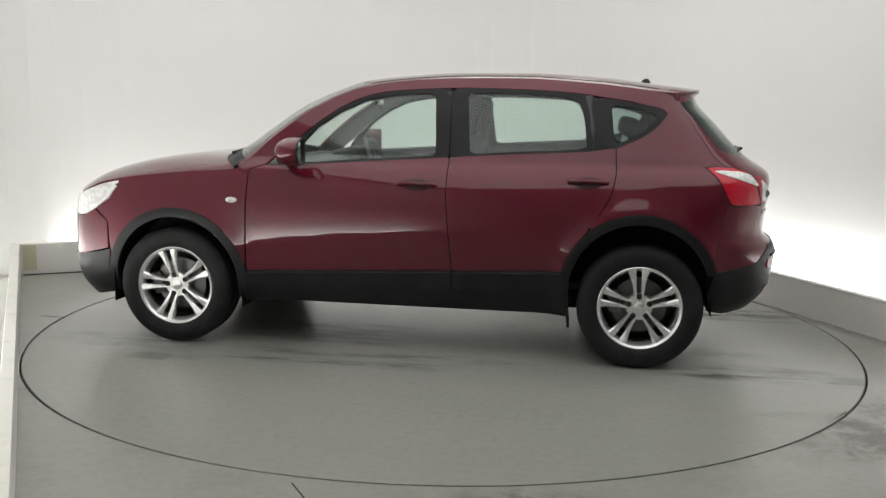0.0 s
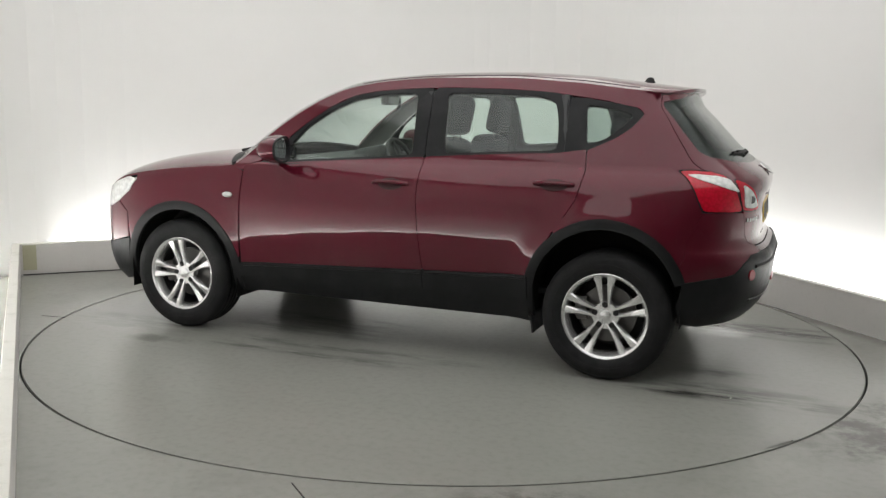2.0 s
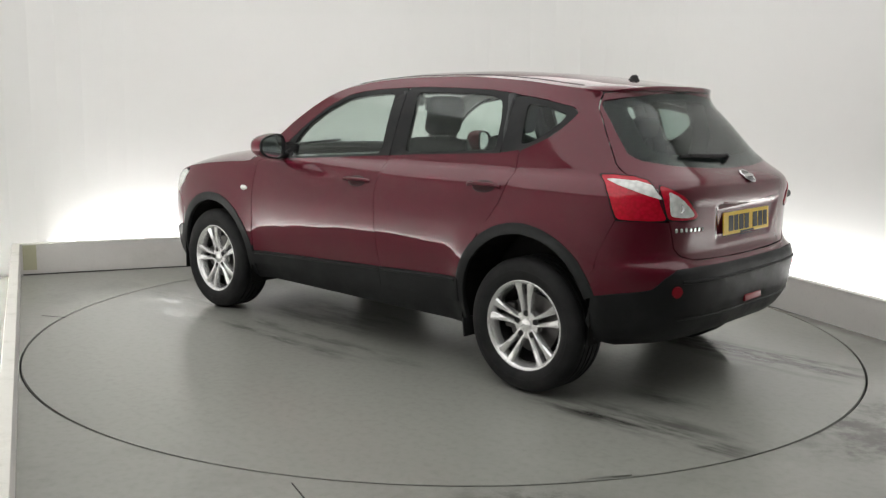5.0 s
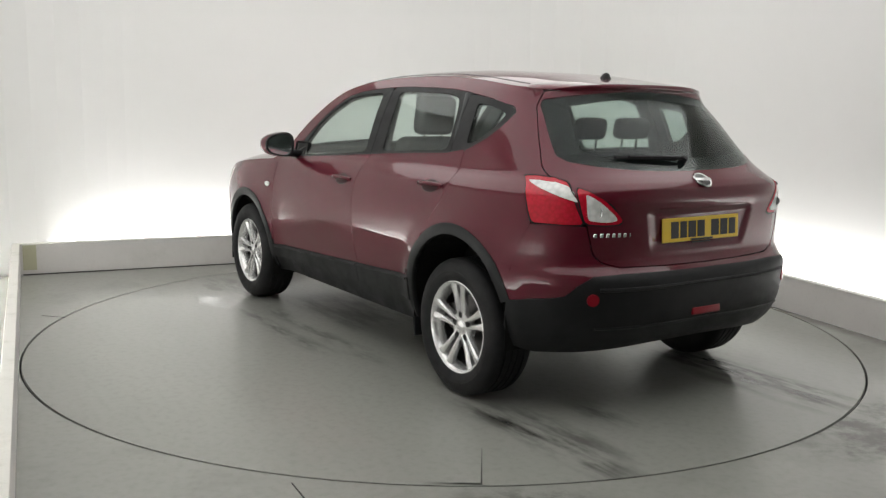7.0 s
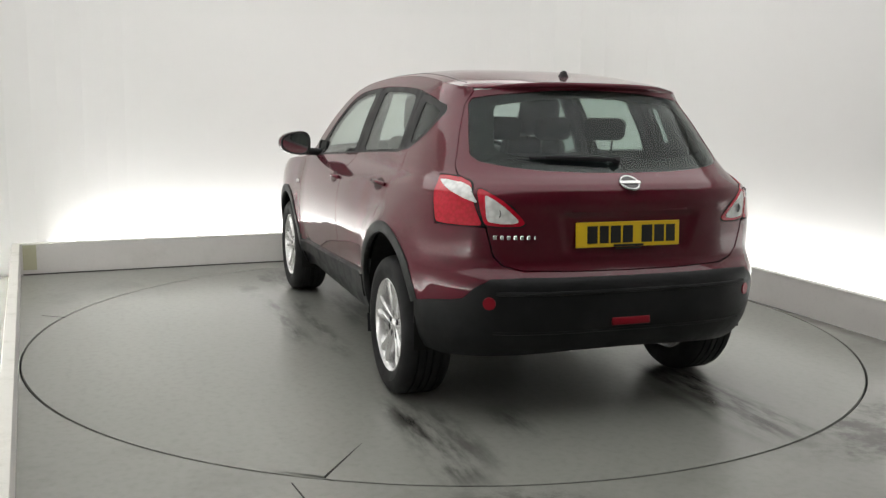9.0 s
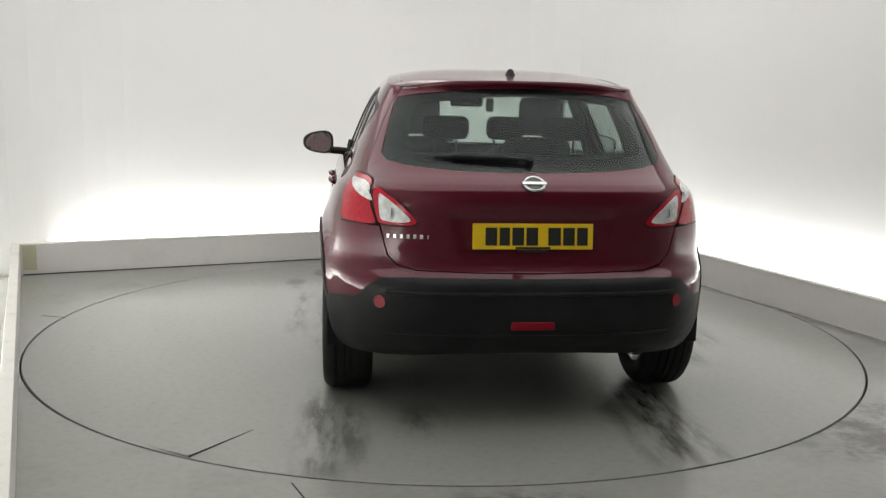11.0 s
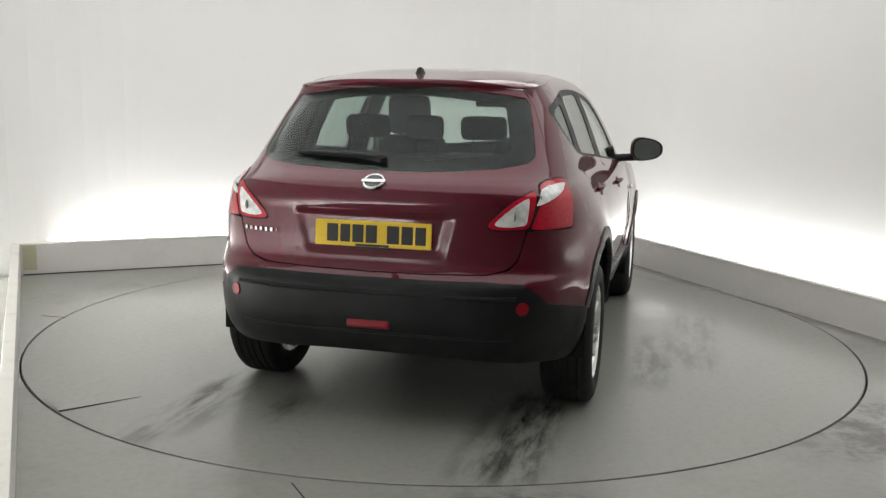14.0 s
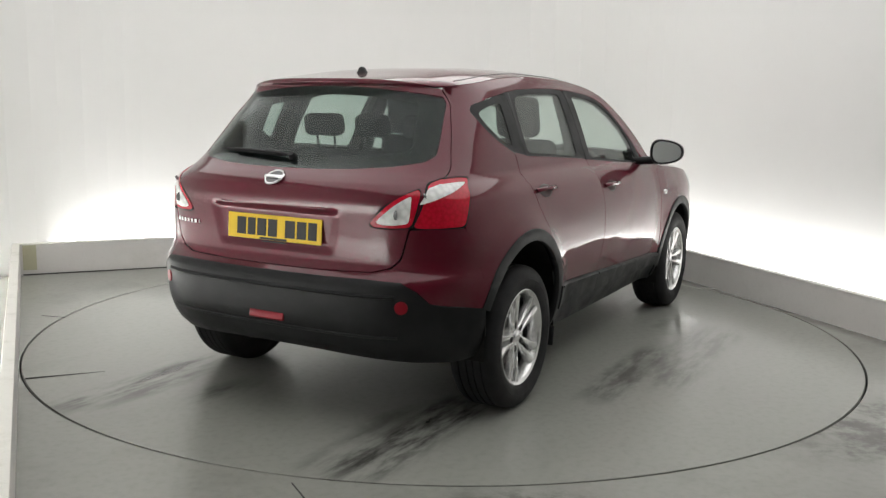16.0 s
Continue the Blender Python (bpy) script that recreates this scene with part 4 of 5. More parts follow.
def fittings():
    # --- tail lamps: side part on the quarter, inner part on the tailgate
    def lamp(name, pts, material, off, label, parent, thick=0.02, corner=0.02):
        return panel(name, pts, material, parent, label, off, thick, corner=corner, cell=0.025)
    Lz = X((-1.770, 0.897), (-1.632, 1.088), (-1.70, 1.092), (-1.80, 1.084)) + Y((0.703, 1.090), (0.676, 1.072), (0.660, 0.897), (0.72, 0.893))
    def seal(pts, obs):
        out = [(u_of(*p), p[2]) for p in pts]
        mu, mz = sum(p[0] for p in out) / len(out), sum(p[1] for p in out) / len(out)
        wide = [(u + math.copysign(0.007, u - mu), z + math.copysign(0.006, z - mz)) for u, z in out]
        me = sheet("lamp_seal", rounded(wide, 4, 0.35, 0.02), hull, [M_MATTBLACK], 0.006, 0.025, None, 0.0015)
        attach("lamp_seal", me, obs[0], "black rubber seal")
        attach("lamp_seal", flipped(me, "lamp_seal"), obs[1], "black rubber seal")
    left, right = lamp("tail_lamp", Lz, M_REDLENS, 0.004, "red and clear tail lamp", car)
    In = Y((0.652, 0.899), (0.664, 1.052), (0.632, 1.036), (0.587, 1.006), (0.546, 0.970), (0.508, 0.932), (0.492, 0.910), (0.51, 0.896), (0.58, 0.893))
    inl, inr = lamp("inner_tail_lamp", In, M_REDLENS, 0.004, "clear tailgate lamp with a red rim", car)
    seal(Lz, (left, right))
    seal(In, (inl, inr))
    clear = X((-1.672, 1.070), (-1.72, 1.072), (-1.80, 1.066)) + Y((0.708, 1.068), (0.686, 1.052), (0.677, 0.990), (0.715, 1.004)) + X((-1.83, 1.022), (-1.74, 1.048))
    clear_in = Y((0.643, 0.914), (0.648, 1.026), (0.622, 1.010), (0.590, 0.987), (0.556, 0.957), (0.524, 0.926), (0.521, 0.913), (0.545, 0.907), (0.59, 0.906))
    for side, obs, pts, nm in ((0, (left, right), clear, "lens"), (1, (inl, inr), clear_in, "lens")):
        out = rounded([(u_of(*p), p[2]) for p in pts], 4, 0.35, 0.015)
        me = sheet(nm, out, hull, [M_CLEARLENS], 0.008, 0.02, None, 0.0075)
        attach(nm, me, obs[0], "clear lens")
        attach(nm, flipped(me, nm), obs[1], "clear lens")
    for s, obs in ((1, (left, inl)), (-1, (right, inr))):
        for (kind, v, z, r), ob in (((("y", 0.690, 1.026, 0.012)), obs[0]), ((("y", 0.600, 0.950, 0.021)), obs[1])):
            u = u_of(kind, v, z)
            P = hull(np.array([u, u + 1e-3, u]), np.array([z, z, z + 1e-3]), np.full(3, 0.0065)) * np.array([1, s, 1])
            n = np.cross(P[1] - P[0], P[2] - P[0])
            if n[0] > 0:
                n = -n
            q = Vector(n).to_track_quat("Z", "Y").to_matrix().to_4x4()
            bm = bmesh.new()
            prev = None
            for rr, h in ((r, -0.001), (r * 0.92, 0.0018), (r * 0.55, 0.0008), (r * 0.5, 0.0025), (0.002, 0.003)):
                ringv = [bm.verts.new((rr * math.cos(2 * math.pi * k / 20), rr * math.sin(2 * math.pi * k / 20), h)) for k in range(20)]
                if prev:
                    for k in range(20):
                        bm.faces.new((prev[k], prev[(k + 1) % 20], ringv[(k + 1) % 20], ringv[k]))
                prev = ringv
            bm.faces.new(prev)
            part("bulb_cup", bm, M_LAMPCUP, ob, "silver bulb reflector", True, Matrix.Translation(P[0]) @ q)

    def on_hull(kind, v, z, off=0.0, s=1):
        """A frame on the hull: its z axis stands off the sheet, its x axis runs level."""
        u = s * u_of(kind, v, z)
        P = hull(np.array([u, u + 1e-3, u]), np.array([z, z, z + 1e-3]), np.full(3, off))
        level = Vector(P[1] - P[0]).normalized()
        n = level.cross(Vector(P[2] - P[0])).normalized()
        if n.dot(Vector(P[0]) - Vector((-0.2, 0, z))) < 0:
            n, level = -n, level
        up = n.cross(level).normalized()
        if up.z < 0:
            up, level = -up, -level
        return Matrix(((level.x, up.x, n.x, P[0][0]), (level.y, up.y, n.y, P[0][1]), (level.z, up.z, n.z, P[0][2]), (0, 0, 0, 1)))

    # --- number plate with printed bars, and the lamp strip above it
    pm = Matrix.Translation((-2.025, 0, 0.853)) @ pose(0, 0, 0, 0, -86.2, 0) @ pose(0, 0, 0, 0, 0, -90)
    plate = part("number_plate", box(0.52, 0.111, 0.006, None, 0.003, 2), M_PLATE, car, "yellow rear number plate with black characters", False, pm)
    x = -0.205
    for i, w in enumerate((0.05, 0.044, 0.05, 0.05, 0, 0.054, 0.05, 0.046)):
        if not w:
            x += 0.034
            continue
        part("print_bar", box(w, 0.076, 0.002, pose(x + w / 2, 0, 0.0035)), M_INK, plate)
        x += w + 0.0105
    part("small_print_bar", box(0.15, 0.010, 0.002, pose(0.0, -0.049, 0.0035)), M_INK, plate)
    part("plate_lamp_bar", box(0.036, 0.58, 0.016, None, 0.006, 2), M_PAINT, car, "", True, pose(-2.020, 0, 0.960, 0, 0, 0))
    part("plate_tab", box(0.004, 0.13, 0.006, None, 0.001), M_ALLOYIN, car, "thin silver dealer strip", False, pose(-2.028, 0, 0.791, 0, 3.8, 0))

    # --- round chrome emblem: ring and bar
    em = on_hull("y", 0.0001, 1.073, 0.004)
    bm = lathe([(0.036, -0.003), (0.040, 0.004), (0.045, 0.005), (0.049, 0.0), (0.045, -0.003)], 40, True)
    bmesh.ops.rotate(bm, verts=bm.verts, matrix=Matrix.Rotation(radians(90), 3, "X"))
    emblem = part("emblem", bm, M_CHROME, car, "round chrome emblem with a crossbar", True, em)
    part("crossbar", box(0.106, 0.020, 0.010, pose(0, 0, 0.003), 0.004, 2), M_CHROME, emblem, "", True)
    part("emblem_back", cyl(0.04, 0.004, None, 32), M_GLOSSBLACK, emblem, "black emblem ground")
    # --- model lettering as plain bars
    for i in range(7):
        z, y = 0.847, 0.612 - i * 0.0275
        w = 0.019 if i < 6 else 0.006
        part("letter_bar", box(w * 0.8, 0.018, 0.005, None, 0.0015, 1), M_CHROME, car, "small chrome letter bar", False, on_hull("y", y, z, 0.0035))

    # --- rear wiper
    a, b = [on_hull("y", v, z, o).translation for v, z, o in ((0.0001, 1.158, 0.014), (0.12, 1.163, 0.018))]
    tip = on_hull("y", 0.34, 1.170, 0.016).translation
    wiper = part("rear_wiper", tube([a, a.lerp(b, 0.5), b, b.lerp(tip, 0.5), tip], 0.007, 8), M_BLACK, car, "black rear wiper arm", True)
    w0, w1 = on_hull("y", 0.05, 1.160, 0.008).translation, on_hull("y", 0.41, 1.172, 0.008).translation
    part("blade", tube([w0.lerp(w1, k / 6) for k in range(7)], 0.008, 6), M_BLACK, wiper, "", True)
    hub = cyl(0.019, 0.024, None, 20, 0.014)
    part("pivot", hub, M_BLACK, wiper, "", True, on_hull("y", 0.0001, 1.158, 0.012))

    # --- roof aerial stub
    base = lid(np.array([2.915]), np.array([0.0]), np.array([0.0]))[0]
    bm = bmesh.new()
    prev = None
    for r, h in ((0.036, -0.01), (0.036, 0.004), (0.03, 0.014), (0.022, 0.026), (0.018, 0.036), (0.008, 0.043)):
        ringv = [bm.verts.new((r * 1.15 * math.cos(2 * math.pi * k / 20) - h * 0.2, r * 0.85 * math.sin(2 * math.pi * k / 20), h)) for k in range(20)]
        if prev:
            for k in range(20):
                bm.faces.new((prev[k], prev[(k + 1) % 20], ringv[(k + 1) % 20], ringv[k]))
        prev = ringv
    bm.faces.new(prev)
    part("aerial", bm, M_BLACK, car, "short black roof aerial", True, pose(-1.335, 0, float(base[2]) - 0.012))

    for s in (1, -1):
        # door handles; a flat darker disc behind each paints the shade of a recess
        for x, z in ((-0.085, 0.962), (-1.015, 1.000)):
            f = on_hull("x", x, z, 0.0, s)
            pts = [f @ Vector((d * 0.105, 0.0, h)) for d, h in ((-1, 0.002), (-0.85, 0.016), (-0.4, 0.023), (0, 0.025), (0.4, 0.023), (0.85, 0.016), (1, 0.002))]
            h = part("door_handle", tube(pts, 0.011, 8), M_PAINT, car, "painted pull handle", True)
            cup = bmesh.new()
            bmesh.ops.create_uvsphere(cup, u_segments=20, v_segments=10, radius=1, matrix=f @ Matrix.Translation((0, -0.004, 0.0)) @ Matrix.Diagonal((0.075, 0.034, 0.003, 1)))
            part("handle_cup", cup, M_CUP_SHADE, h, "shaded handle recess", True)
        # side repeater
        bm = bmesh.new()
        bmesh.ops.create_uvsphere(bm, u_segments=20, v_segments=10, radius=1, matrix=Matrix.Diagonal((0.034, 0.017, 0.010, 1)))
        part("side_repeater", bm, M_CLEARLENS, car, "small oval clear side repeater", True, on_hull("x", 0.98, 0.845, 0.003, s))
        # door mirror
        mirror = mirror_of(s)
        # mud flap before and behind
        part("mud_flap", box(0.012, 0.20, 0.10, pose(-0.930, s * 0.79, 0.255, 0, 8), 0.004), M_BLACK, car, "black rubber mud flap")
    # exhaust and tow eye
    part("exhaust_pipe", tube([(-1.2, 0.48, 0.26), (-1.6, 0.48, 0.30), (-1.76, 0.49, 0.305)], 0.026, 14), M_UNDER, car, "dirty exhaust pipe", True)
    part("underbody", box(3.0, 1.30, 0.10, pose(0.05, 0, 0.31), 0.03), M_UNDER, car, "dirty black underbody")
    part("rear_silencer", box(0.30, 0.85, 0.12, pose(-1.66, 0.05, 0.43), 0.05, 3), M_UNDER, car, "dark exhaust silencer", True)
    part("rear_axle", tube([(-1.315, -0.74, 0.33), (-1.315, 0.74, 0.33)], 0.045, 12), M_UNDER, car)
    part("front_axle", tube([(1.315, -0.74, 0.33), (1.315, 0.74, 0.33)], 0.045, 12), M_UNDER, car)
    part("engine_block", box(0.75, 1.05, 0.45, pose(1.45, 0, 0.56), 0.06), M_UNDER, car, "dark engine bay")
    # front wiper stub by the cowl
    part("front_wiper", tube([(1.10, 0.55, 1.092), (1.06, 0.30, 1.118), (1.06, 0.0, 1.135)], 0.010, 6), M_BLACK, car, "black windscreen wiper", True)


# body colour darkened to paint the shade behind the door handles
M_CUP_SHADE = mat("burgundy_recess", (0.035, 0.002, 0.005), 0.5, 0.3, 0.1)


def mirror_of(s):
    c = Vector((0.615, s * 0.995, 1.130))
    bm = bmesh.new()
    # shell: rounded cup, open to the rear
    rings = []
    for k, (dx, sc) in enumerate(((-0.075, 1.0), (-0.055, 1.03), (-0.02, 1.02), (0.03, 0.93), (0.07, 0.74), (0.095, 0.45), (0.105, 0.12))):
        ringv = []
        for i in range(28):
            a = 2 * math.pi * i / 28
            ca, sa = math.cos(a), math.sin(a)
            w = 0.102 * math.copysign(abs(ca) ** 0.75, ca)
            h = 0.074 * math.copysign(abs(sa) ** 0.75, sa)
            h *= 1 - 0.22 * (w / 0.102)          # slimmer at the outer end
            ringv.append(bm.verts.new((dx * (0.62 if dx > -0.05 else 0.9), s * w * sc, h * sc)))
        rings.append(ringv)
    for a, b in zip(rings, rings[1:]):
        for i in range(28):
            bm.faces.new((a[i], a[(i + 1) % 28], b[(i + 1) % 28], b[i]))
    bm.faces.new(rings[-1])
    tilt = pose(c.x, c.y, c.z, 0, 0, 5 if s > 0 else 13)
    shell = part("door_mirror", bm, M_PAINT, car, "painted door mirror with black base", True, tilt)
    # bezel and glass
    bm = bmesh.new()
    loops = []
    for dx, sc in ((-0.0675, 1.0), (-0.078, 0.97), (-0.076, 0.86), (-0.064, 0.84)):
        lv = []
        for i in range(28):
            a = 2 * math.pi * i / 28
            ca, sa = math.cos(a), math.sin(a)
            w = 0.102 * math.copysign(abs(ca) ** 0.75, ca)
            h = 0.074 * math.copysign(abs(sa) ** 0.75, sa) * (1 - 0.22 * (w / 0.102))
            lv.append(bm.verts.new((dx, s * w * sc, h * sc)))
        loops.append(lv)
    for a, b in zip(loops, loops[1:]):
        for i in range(28):
            bm.faces.new((a[i], a[(i + 1) % 28], b[(i + 1) % 28], b[i]))
    part("mirror_bezel", bm, M_BLACK, shell, "black mirror surround", True)
    bm = bmesh.new()
    vs = []
    for i in range(28):
        a = 2 * math.pi * i / 28
        ca, sa = math.cos(a), math.sin(a)
        w = 0.102 * math.copysign(abs(ca) ** 0.75, ca)
        h = 0.074 * math.copysign(abs(sa) ** 0.75, sa) * (1 - 0.22 * (w / 0.102))
        vs.append(bm.verts.new((-0.066, s * w * 0.85, h * 0.85)))
    f = bm.faces.new(vs)
    ext = bmesh.ops.extrude_face_region(bm, geom=[f])
    bmesh.ops.translate(bm, verts=[v for v in ext["geom"] if isinstance(v, bmesh.types.BMVert)], vec=(0.004, 0, 0))
    part("mirror_glass", bm, M_MIRROR, shell, "silvered mirror glass")
    # foot on the door
    part("mirror_foot", tube([(0.03, -s * 0.235, -0.070), (0.02, -s * 0.15, -0.062), (0.01, -s * 0.06, -0.055), (0.01, s * 0.0, -0.045)], 0.026, 10), M_BLACK, shell, "black mirror foot", True)
    part("mirror_sail", box(0.16, 0.012, 0.10, pose(0.03, -s * 0.225, -0.035, 12 * s, 0, 0), 0.02, 2), M_BLACK, shell, "black corner trim")
    return shell


def seat(x, y, name, label):
    """A front seat: cushion, backrest and headrest on two posts."""
    root = part(name, box(0.50, 0.50, 0.15, pose(x + 0.22, y, 0.62, 0, -8), 0.05, 3), M_SEAT, car, label, True)
    bm = box(0.15, 0.50, 0.62, None, 0.05, 4)
    for v in bm.verts:
        k = (v.co.z + 0.31) / 0.62
        v.co.y *= 1 - 0.22 * max(0, k - 0.45) / 0.55
        v.co.x += 0.03 * (abs(v.co.y) / 0.25) ** 2
    part("backrest", bm, M_SEAT, root, "", True, pose(x - 0.08, y, 0.90, 0, -17))
    bm = box(0.10, 0.26, 0.23, None, 0.045, 4)
    part("headrest", bm, M_SEAT, root, "dark cloth headrest", True, pose(x - 0.20, y, 1.335, 0, -12))
    for d in (-0.06, 0.06):
        part("headrest_post", tube([(x - 0.16, y + d, 1.12), (x - 0.195, y + d, 1.28)], 0.007, 8), M_CHROME, root, "", True)
    return root


def cabin():
    seat(-0.10, 0.37, "front_seat", "dark cloth front seat")
    seat(-0.10, -0.37, "front_seat", "dark cloth front seat")
    bench = part("rear_seat", box(0.52, 1.10, 0.16, pose(-0.76, 0, 0.64, 0, -6), 0.05, 3), M_SEAT, car, "dark cloth rear bench seat", True)
    part("backrest", box(0.15, 1.16, 0.52, pose(-1.10, 0, 0.90, 0, -18), 0.05, 3), M_SEAT, bench, "", True)
    for y in (0.30, 0.0, -0.30):
        part("headrest", box(0.085, 0.23 if y else 0.19, 0.115, pose(-1.245, y, 1.288, 0, -12), 0.035, 4), M_SEAT, bench, "dark cloth headrest", True)
        for d in (-0.055, 0.055):
            part("headrest_post", tube([(-1.21, y + d, 1.10), (-1.238, y + d, 1.25)], 0.0065, 8), M_CHROME, bench, "", True)
    part("parcel_shelf", box(0.58, 1.22, 0.02, pose(-1.53, 0, 1.075), 0.006), M_TRIM, car, "dark parcel shelf")
    part("boot_floor", box(0.75, 1.16, 0.03, pose(-1.50, 0, 0.62)), M_TRIM, car, "dark boot floor")
    part("cabin_floor", box(2.2, 1.40, 0.03, pose(-0.1, 0, 0.40)), M_TRIM, car, "dark cabin floor")
    bm = box(0.46, 1.42, 0.30, pose(0.78, 0, 0.90), 0.08, 4)
    dash = part("dashboard", bm, M_TRIM, car, "dark moulded dashboard", True)
    part("instrument_hood", box(0.22, 0.36, 0.10, pose(0.60, -0.37, 1.05, 0, 12), 0.04, 3), M_TRIM, dash, "", True)
    part("centre_console", box(0.75, 0.24, 0.30, pose(0.32, 0, 0.58, 0, 10), 0.04, 3), M_TRIM, car, "dark centre console", True)
    part("firewall", box(0.03, 1.44, 0.60, pose(1.02, 0, 0.70)), M_TRIM, car, "dark bulkhead")
    # steering wheel, on the right
    bm = lathe([(0.185 + 0.016 * math.cos(2 * math.pi * k / 10), 0.016 * math.sin(2 * math.pi * k / 10)) for k in range(10)], 36, True)
    wm = pose(0.40, -0.37, 0.985, 0, 0, 0) @ pose(0, 0, 0, 0, 28, 0) @ pose(0, 0, 0, 0, 0, 90)
    wheel = part("steering_wheel", bm, M_TRIM, car, "dark three-spoke steering wheel", True, wm)
    part("airbag_boss", box(0.15, 0.05, 0.13, None, 0.03, 3), M_TRIM, wheel, "", True)
    for a in (0, 180, 270):
        part("spoke", box(0.13, 0.02, 0.035, pose(0, 0, 0, 0, a) @ pose(0.115, 0, 0), 0.008), M_TRIM, wheel)
    part("steering_column", tube([(0.44, -0.37, 0.965), (0.72, -0.37, 0.84)], 0.04, 12), M_TRIM, wheel, "", True, wm.inverted())
    # inside mirror, with its stalk
    part("inside_mirror", box(0.035, 0.22, 0.075, pose(0.33, 0.0, 1.425, 0, -8), 0.018, 3), M_GLOSSBLACK, car, "black inside mirror", True)
    part("mirror_stalk", tube([(0.34, 0, 1.44), (0.42, 0, 1.482)], 0.014, 8), M_GLOSSBLACK, car, "", True)
    part("hanging_ornament", box(0.012, 0.05, 0.09, pose(0.34, -0.16, 1.40), 0.01), M_TRIM, car, "dark hanging air freshener")
    part("inner_pillar_bar", box(0.05, 0.95, 0.03, pose(-0.25, 0, 1.525), 0.01), M_LINER, car, "grey roof cross member")
    for s in (-1, 1):
        # inner door cards, pillar trims, grab handles
        for x0, x1 in ((-0.22, 0.82), (-0.87, -0.30)):
            part("door_card", box(x1 - x0, 0.05, 0.50, pose((x0 + x1) / 2, s * 0.775, 0.80, s * 6), 0.02), M_TRIM, car, "dark inner door card")
        part("pillar_trim", tube([(-0.27, s * 0.715, 1.06), (-0.25, s * 0.665, 1.25), (-0.22, s * 0.585, 1.46)], 0.04, 10), M_TRIM, car, "dark centre pillar trim", True)
        part("seat_belt", box(0.05, 0.004, 0.44, pose(-0.26, s * 0.655, 1.20, s * 17, 4), 0.001), M_SEAT, car, "dark seat belt")
        part("rear_pillar_trim", tube([(-1.36, s * 0.70, 1.05), (-1.44, s * 0.62, 1.25), (-1.42, s * 0.53, 1.45)], 0.05, 10), M_TRIM, car, "dark rear pillar trim", True)
        part("rear_pillar_trim", tube([(-1.04, s * 0.735, 1.10), (-1.03, s * 0.68, 1.27), (-1.0, s * 0.60, 1.45)], 0.035, 10), M_TRIM, car, "dark rear pillar trim", True)
        part("boot_side_trim", box(0.60, 0.05, 0.26, pose(-1.50, s * 0.66, 0.97, 0, 0, s * 6), 0.02), M_TRIM, car, "dark boot side trim")


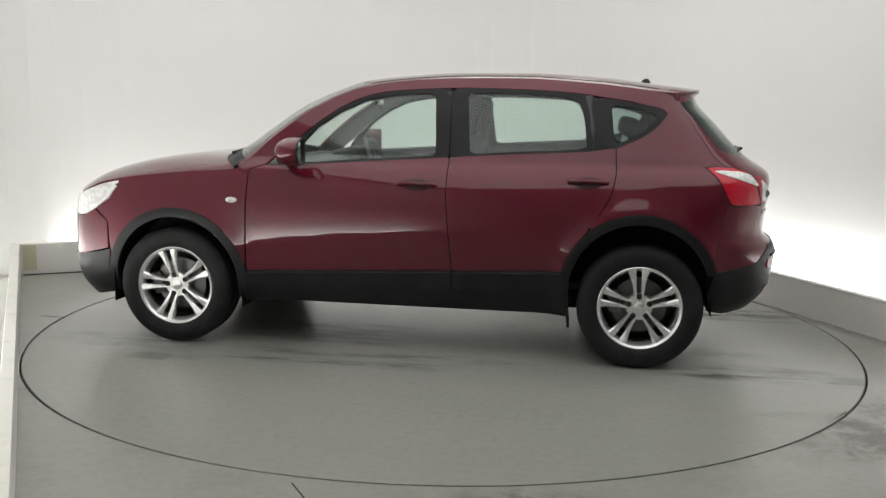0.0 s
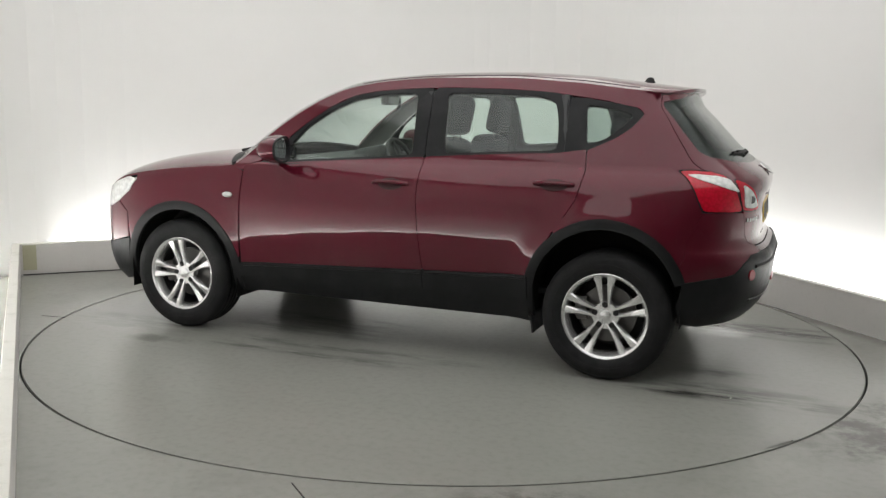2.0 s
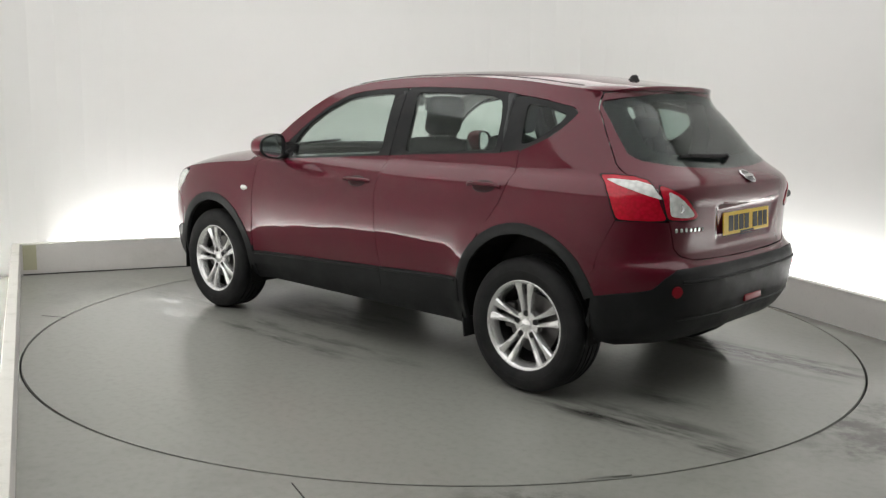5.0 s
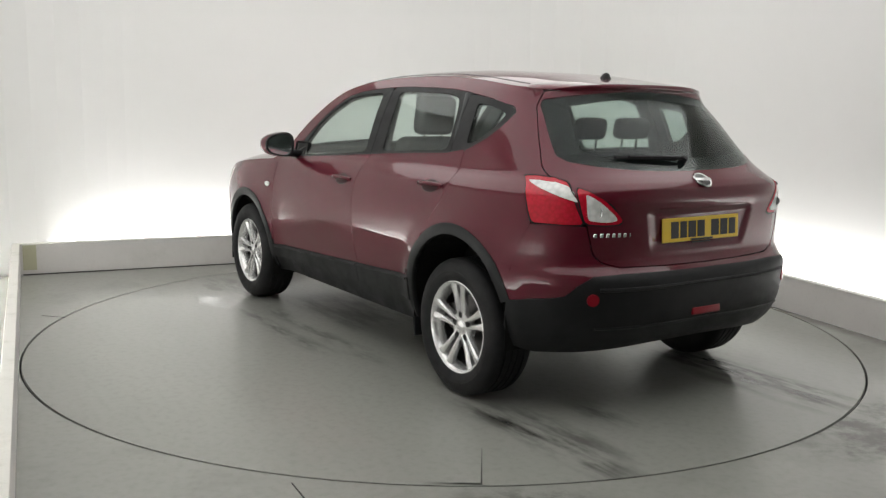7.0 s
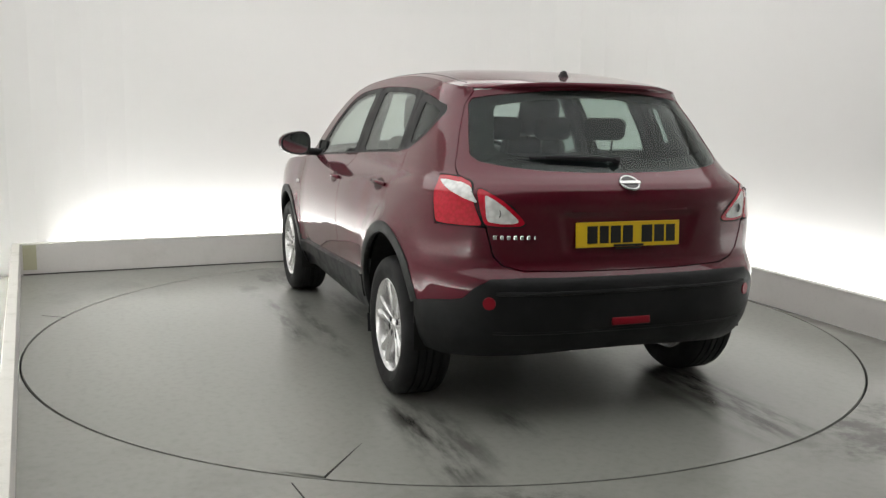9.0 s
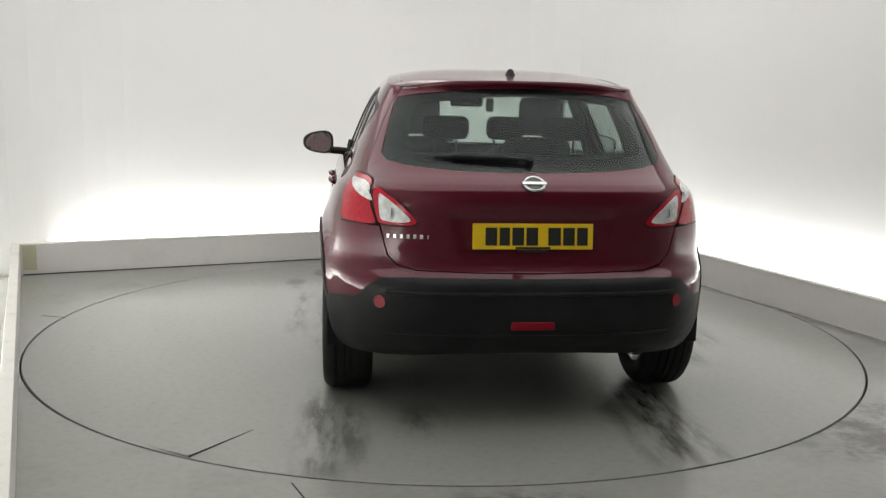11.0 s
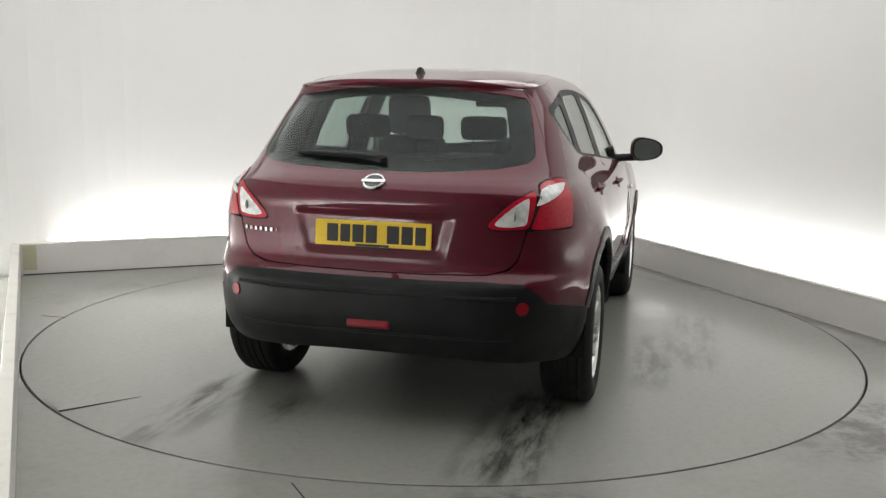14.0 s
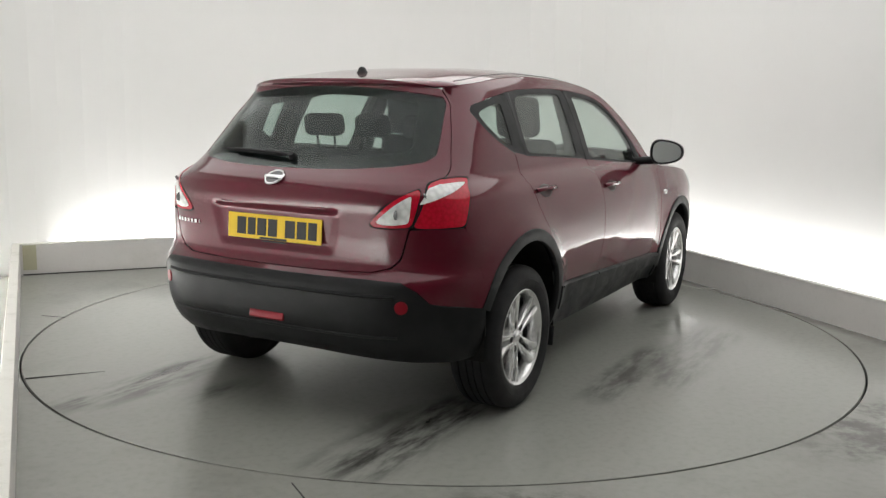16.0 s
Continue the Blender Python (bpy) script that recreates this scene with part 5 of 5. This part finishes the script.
def wheel_master():
    """A wheel about the y axis, its face towards +y, built at the origin."""
    R = 0.338
    root = new("wheel")
    root.parent = car
    # tyre
    prof = [(0.222, 0.098), (0.231, 0.108), (0.258, 0.118), (0.288, 0.119), (0.311, 0.113), (0.325, 0.102), (0.334, 0.089), (R, 0.074)]
    tread = []
    for h in (0.060, 0.052, 0.020, 0.012, -0.012, -0.020, -0.052, -0.060):
        tread.append(h)
    full = list(prof)
    deep = False
    for a in tread:
        full.append((R - (0.008 if deep else 0), a))
        full.append((R - (0 if deep else 0.008), a - 0.0008))
        deep = not deep
    full += [(r, -h) for r, h in reversed(prof)]
    part("tyre", lathe(full, 72), M_RUBBER, root, "black road tyre", True)
    # raised ring on the sidewall
    part("sidewall_ring", lathe([(0.268, 0.1165), (0.271, 0.1195), (0.277, 0.1195), (0.280, 0.1165)], 72), M_RUBBER, root, "", True)
    rim = part("rim", lathe([(0.236, 0.096), (0.238, 0.104), (0.232, 0.107), (0.222, 0.102), (0.216, 0.092), (0.208, 0.070), (0.200, 0.0), (0.205, -0.09), (0.234, -0.10)], 72), M_ALLOY, root, "silver alloy rim with paired spokes", True, Matrix.Diagonal((0.965, 1, 0.965, 1)))
    # near-black lining puts the shade behind the spokes into colour
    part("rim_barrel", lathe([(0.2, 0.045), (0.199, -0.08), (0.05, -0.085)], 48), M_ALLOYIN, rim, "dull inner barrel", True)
    for k in range(5):
        for side in (-1, 1):
            bm = bmesh.new()
            secs = []
            for r, off, w, y, d in ((0.040, 0.0185, 0.0075, 0.074, 0.035), (0.075, 0.0205, 0.0095, 0.078, 0.032), (0.13, 0.0255, 0.014, 0.084, 0.030), (0.18, 0.033, 0.018, 0.090, 0.030), (0.218, 0.042, 0.0255, 0.094, 0.030)):
                c = off * side
                secs.append([bm.verts.new((c + q * w, y + h, r)) for q, h in ((-1, -d), (-1, -0.004), (-0.55, 0.004), (0.55, 0.004), (1, -0.004), (1, -d))])
            for a, b in zip(secs, secs[1:]):
                for i in range(6):
                    bm.faces.new((a[i], a[(i + 1) % 6], b[(i + 1) % 6], b[i]))
            bm.faces.new(secs[0])
            bm.faces.new(secs[-1])
            part("spoke", bm, M_ALLOY, rim, "", True, pose(0, 0, 0, 0, 72 * k))
        part("wheel_nut", cyl(0.008, 0.016, pose(0, 0.0725, 0.060, 90), 6), M_ALLOYIN, rim, "dark wheel nut", False, pose(0, 0, 0, 0, 72 * k))
        # a flat black disc paints the shade of the nut recess
        part("nut_well", cyl(0.0150, 0.004, pose(0, 0.0760, 0.060, 90), 16), M_GAP_SHADE, rim, "dark nut recess", False, pose(0, 0, 0, 0, 72 * k))
    part("hub_plate", cyl(0.072, 0.034, pose(0, 0.058, 0, 90), 40, 0.080), M_ALLOY, rim, "", True)
    part("centre_cap", lathe([(0.030, 0.073), (0.030, 0.080), (0.024, 0.084), (0.002, 0.085)], 32), M_ALLOY, rim, "round silver centre cap", True)
    part("brake_disc", cyl(0.150, 0.022, pose(0, 0.0, 0, 90), 48), M_BRAKE, root, "worn steel brake disc", True)
    part("brake_caliper", box(0.07, 0.07, 0.13, pose(0.135, 0.005, 0.03), 0.015), M_BRAKE, root, "grey brake caliper", True)
    return root


def wheels():
    w = wheel_master()
    for x, s, turn in ((-1.316, 1, 3.0), (1.336, 1, 14.0), (-1.316, -1, 20.0), (1.336, -1, 50.0)):
        m = pose(x, s * 0.784, 0.332) @ (Matrix() if s > 0 else pose(0, 0, 0, 0, 0, 180)) @ pose(0, 0, 0, 0, turn, 0)
        if x < 0 and s > 0:
            w.matrix_basis = m
        else:
            copy_thing(w, m)


fittings()
cabin()
wheels()

# ---------------------------------------------------------------- what moves


def motions():
    rows_car, rows_table = [], []
    for i in range(33):
        t = i * 0.5
        a = 171.446 - 6.38605 * t - 0.106912 * t ** 2 + 0.00837327 * t ** 3 - 0.00022884 * t ** 4
        rows_car.append((t, pose(0, 0, 0, 0, 0, a) @ pose(0.1439, -0.1752, 0.006)))
        rows_table.append((t, pose(0, 0, 0, 0, 0, a)))
    walk(car, rows_car)
    walk(table, rows_table)


motions()
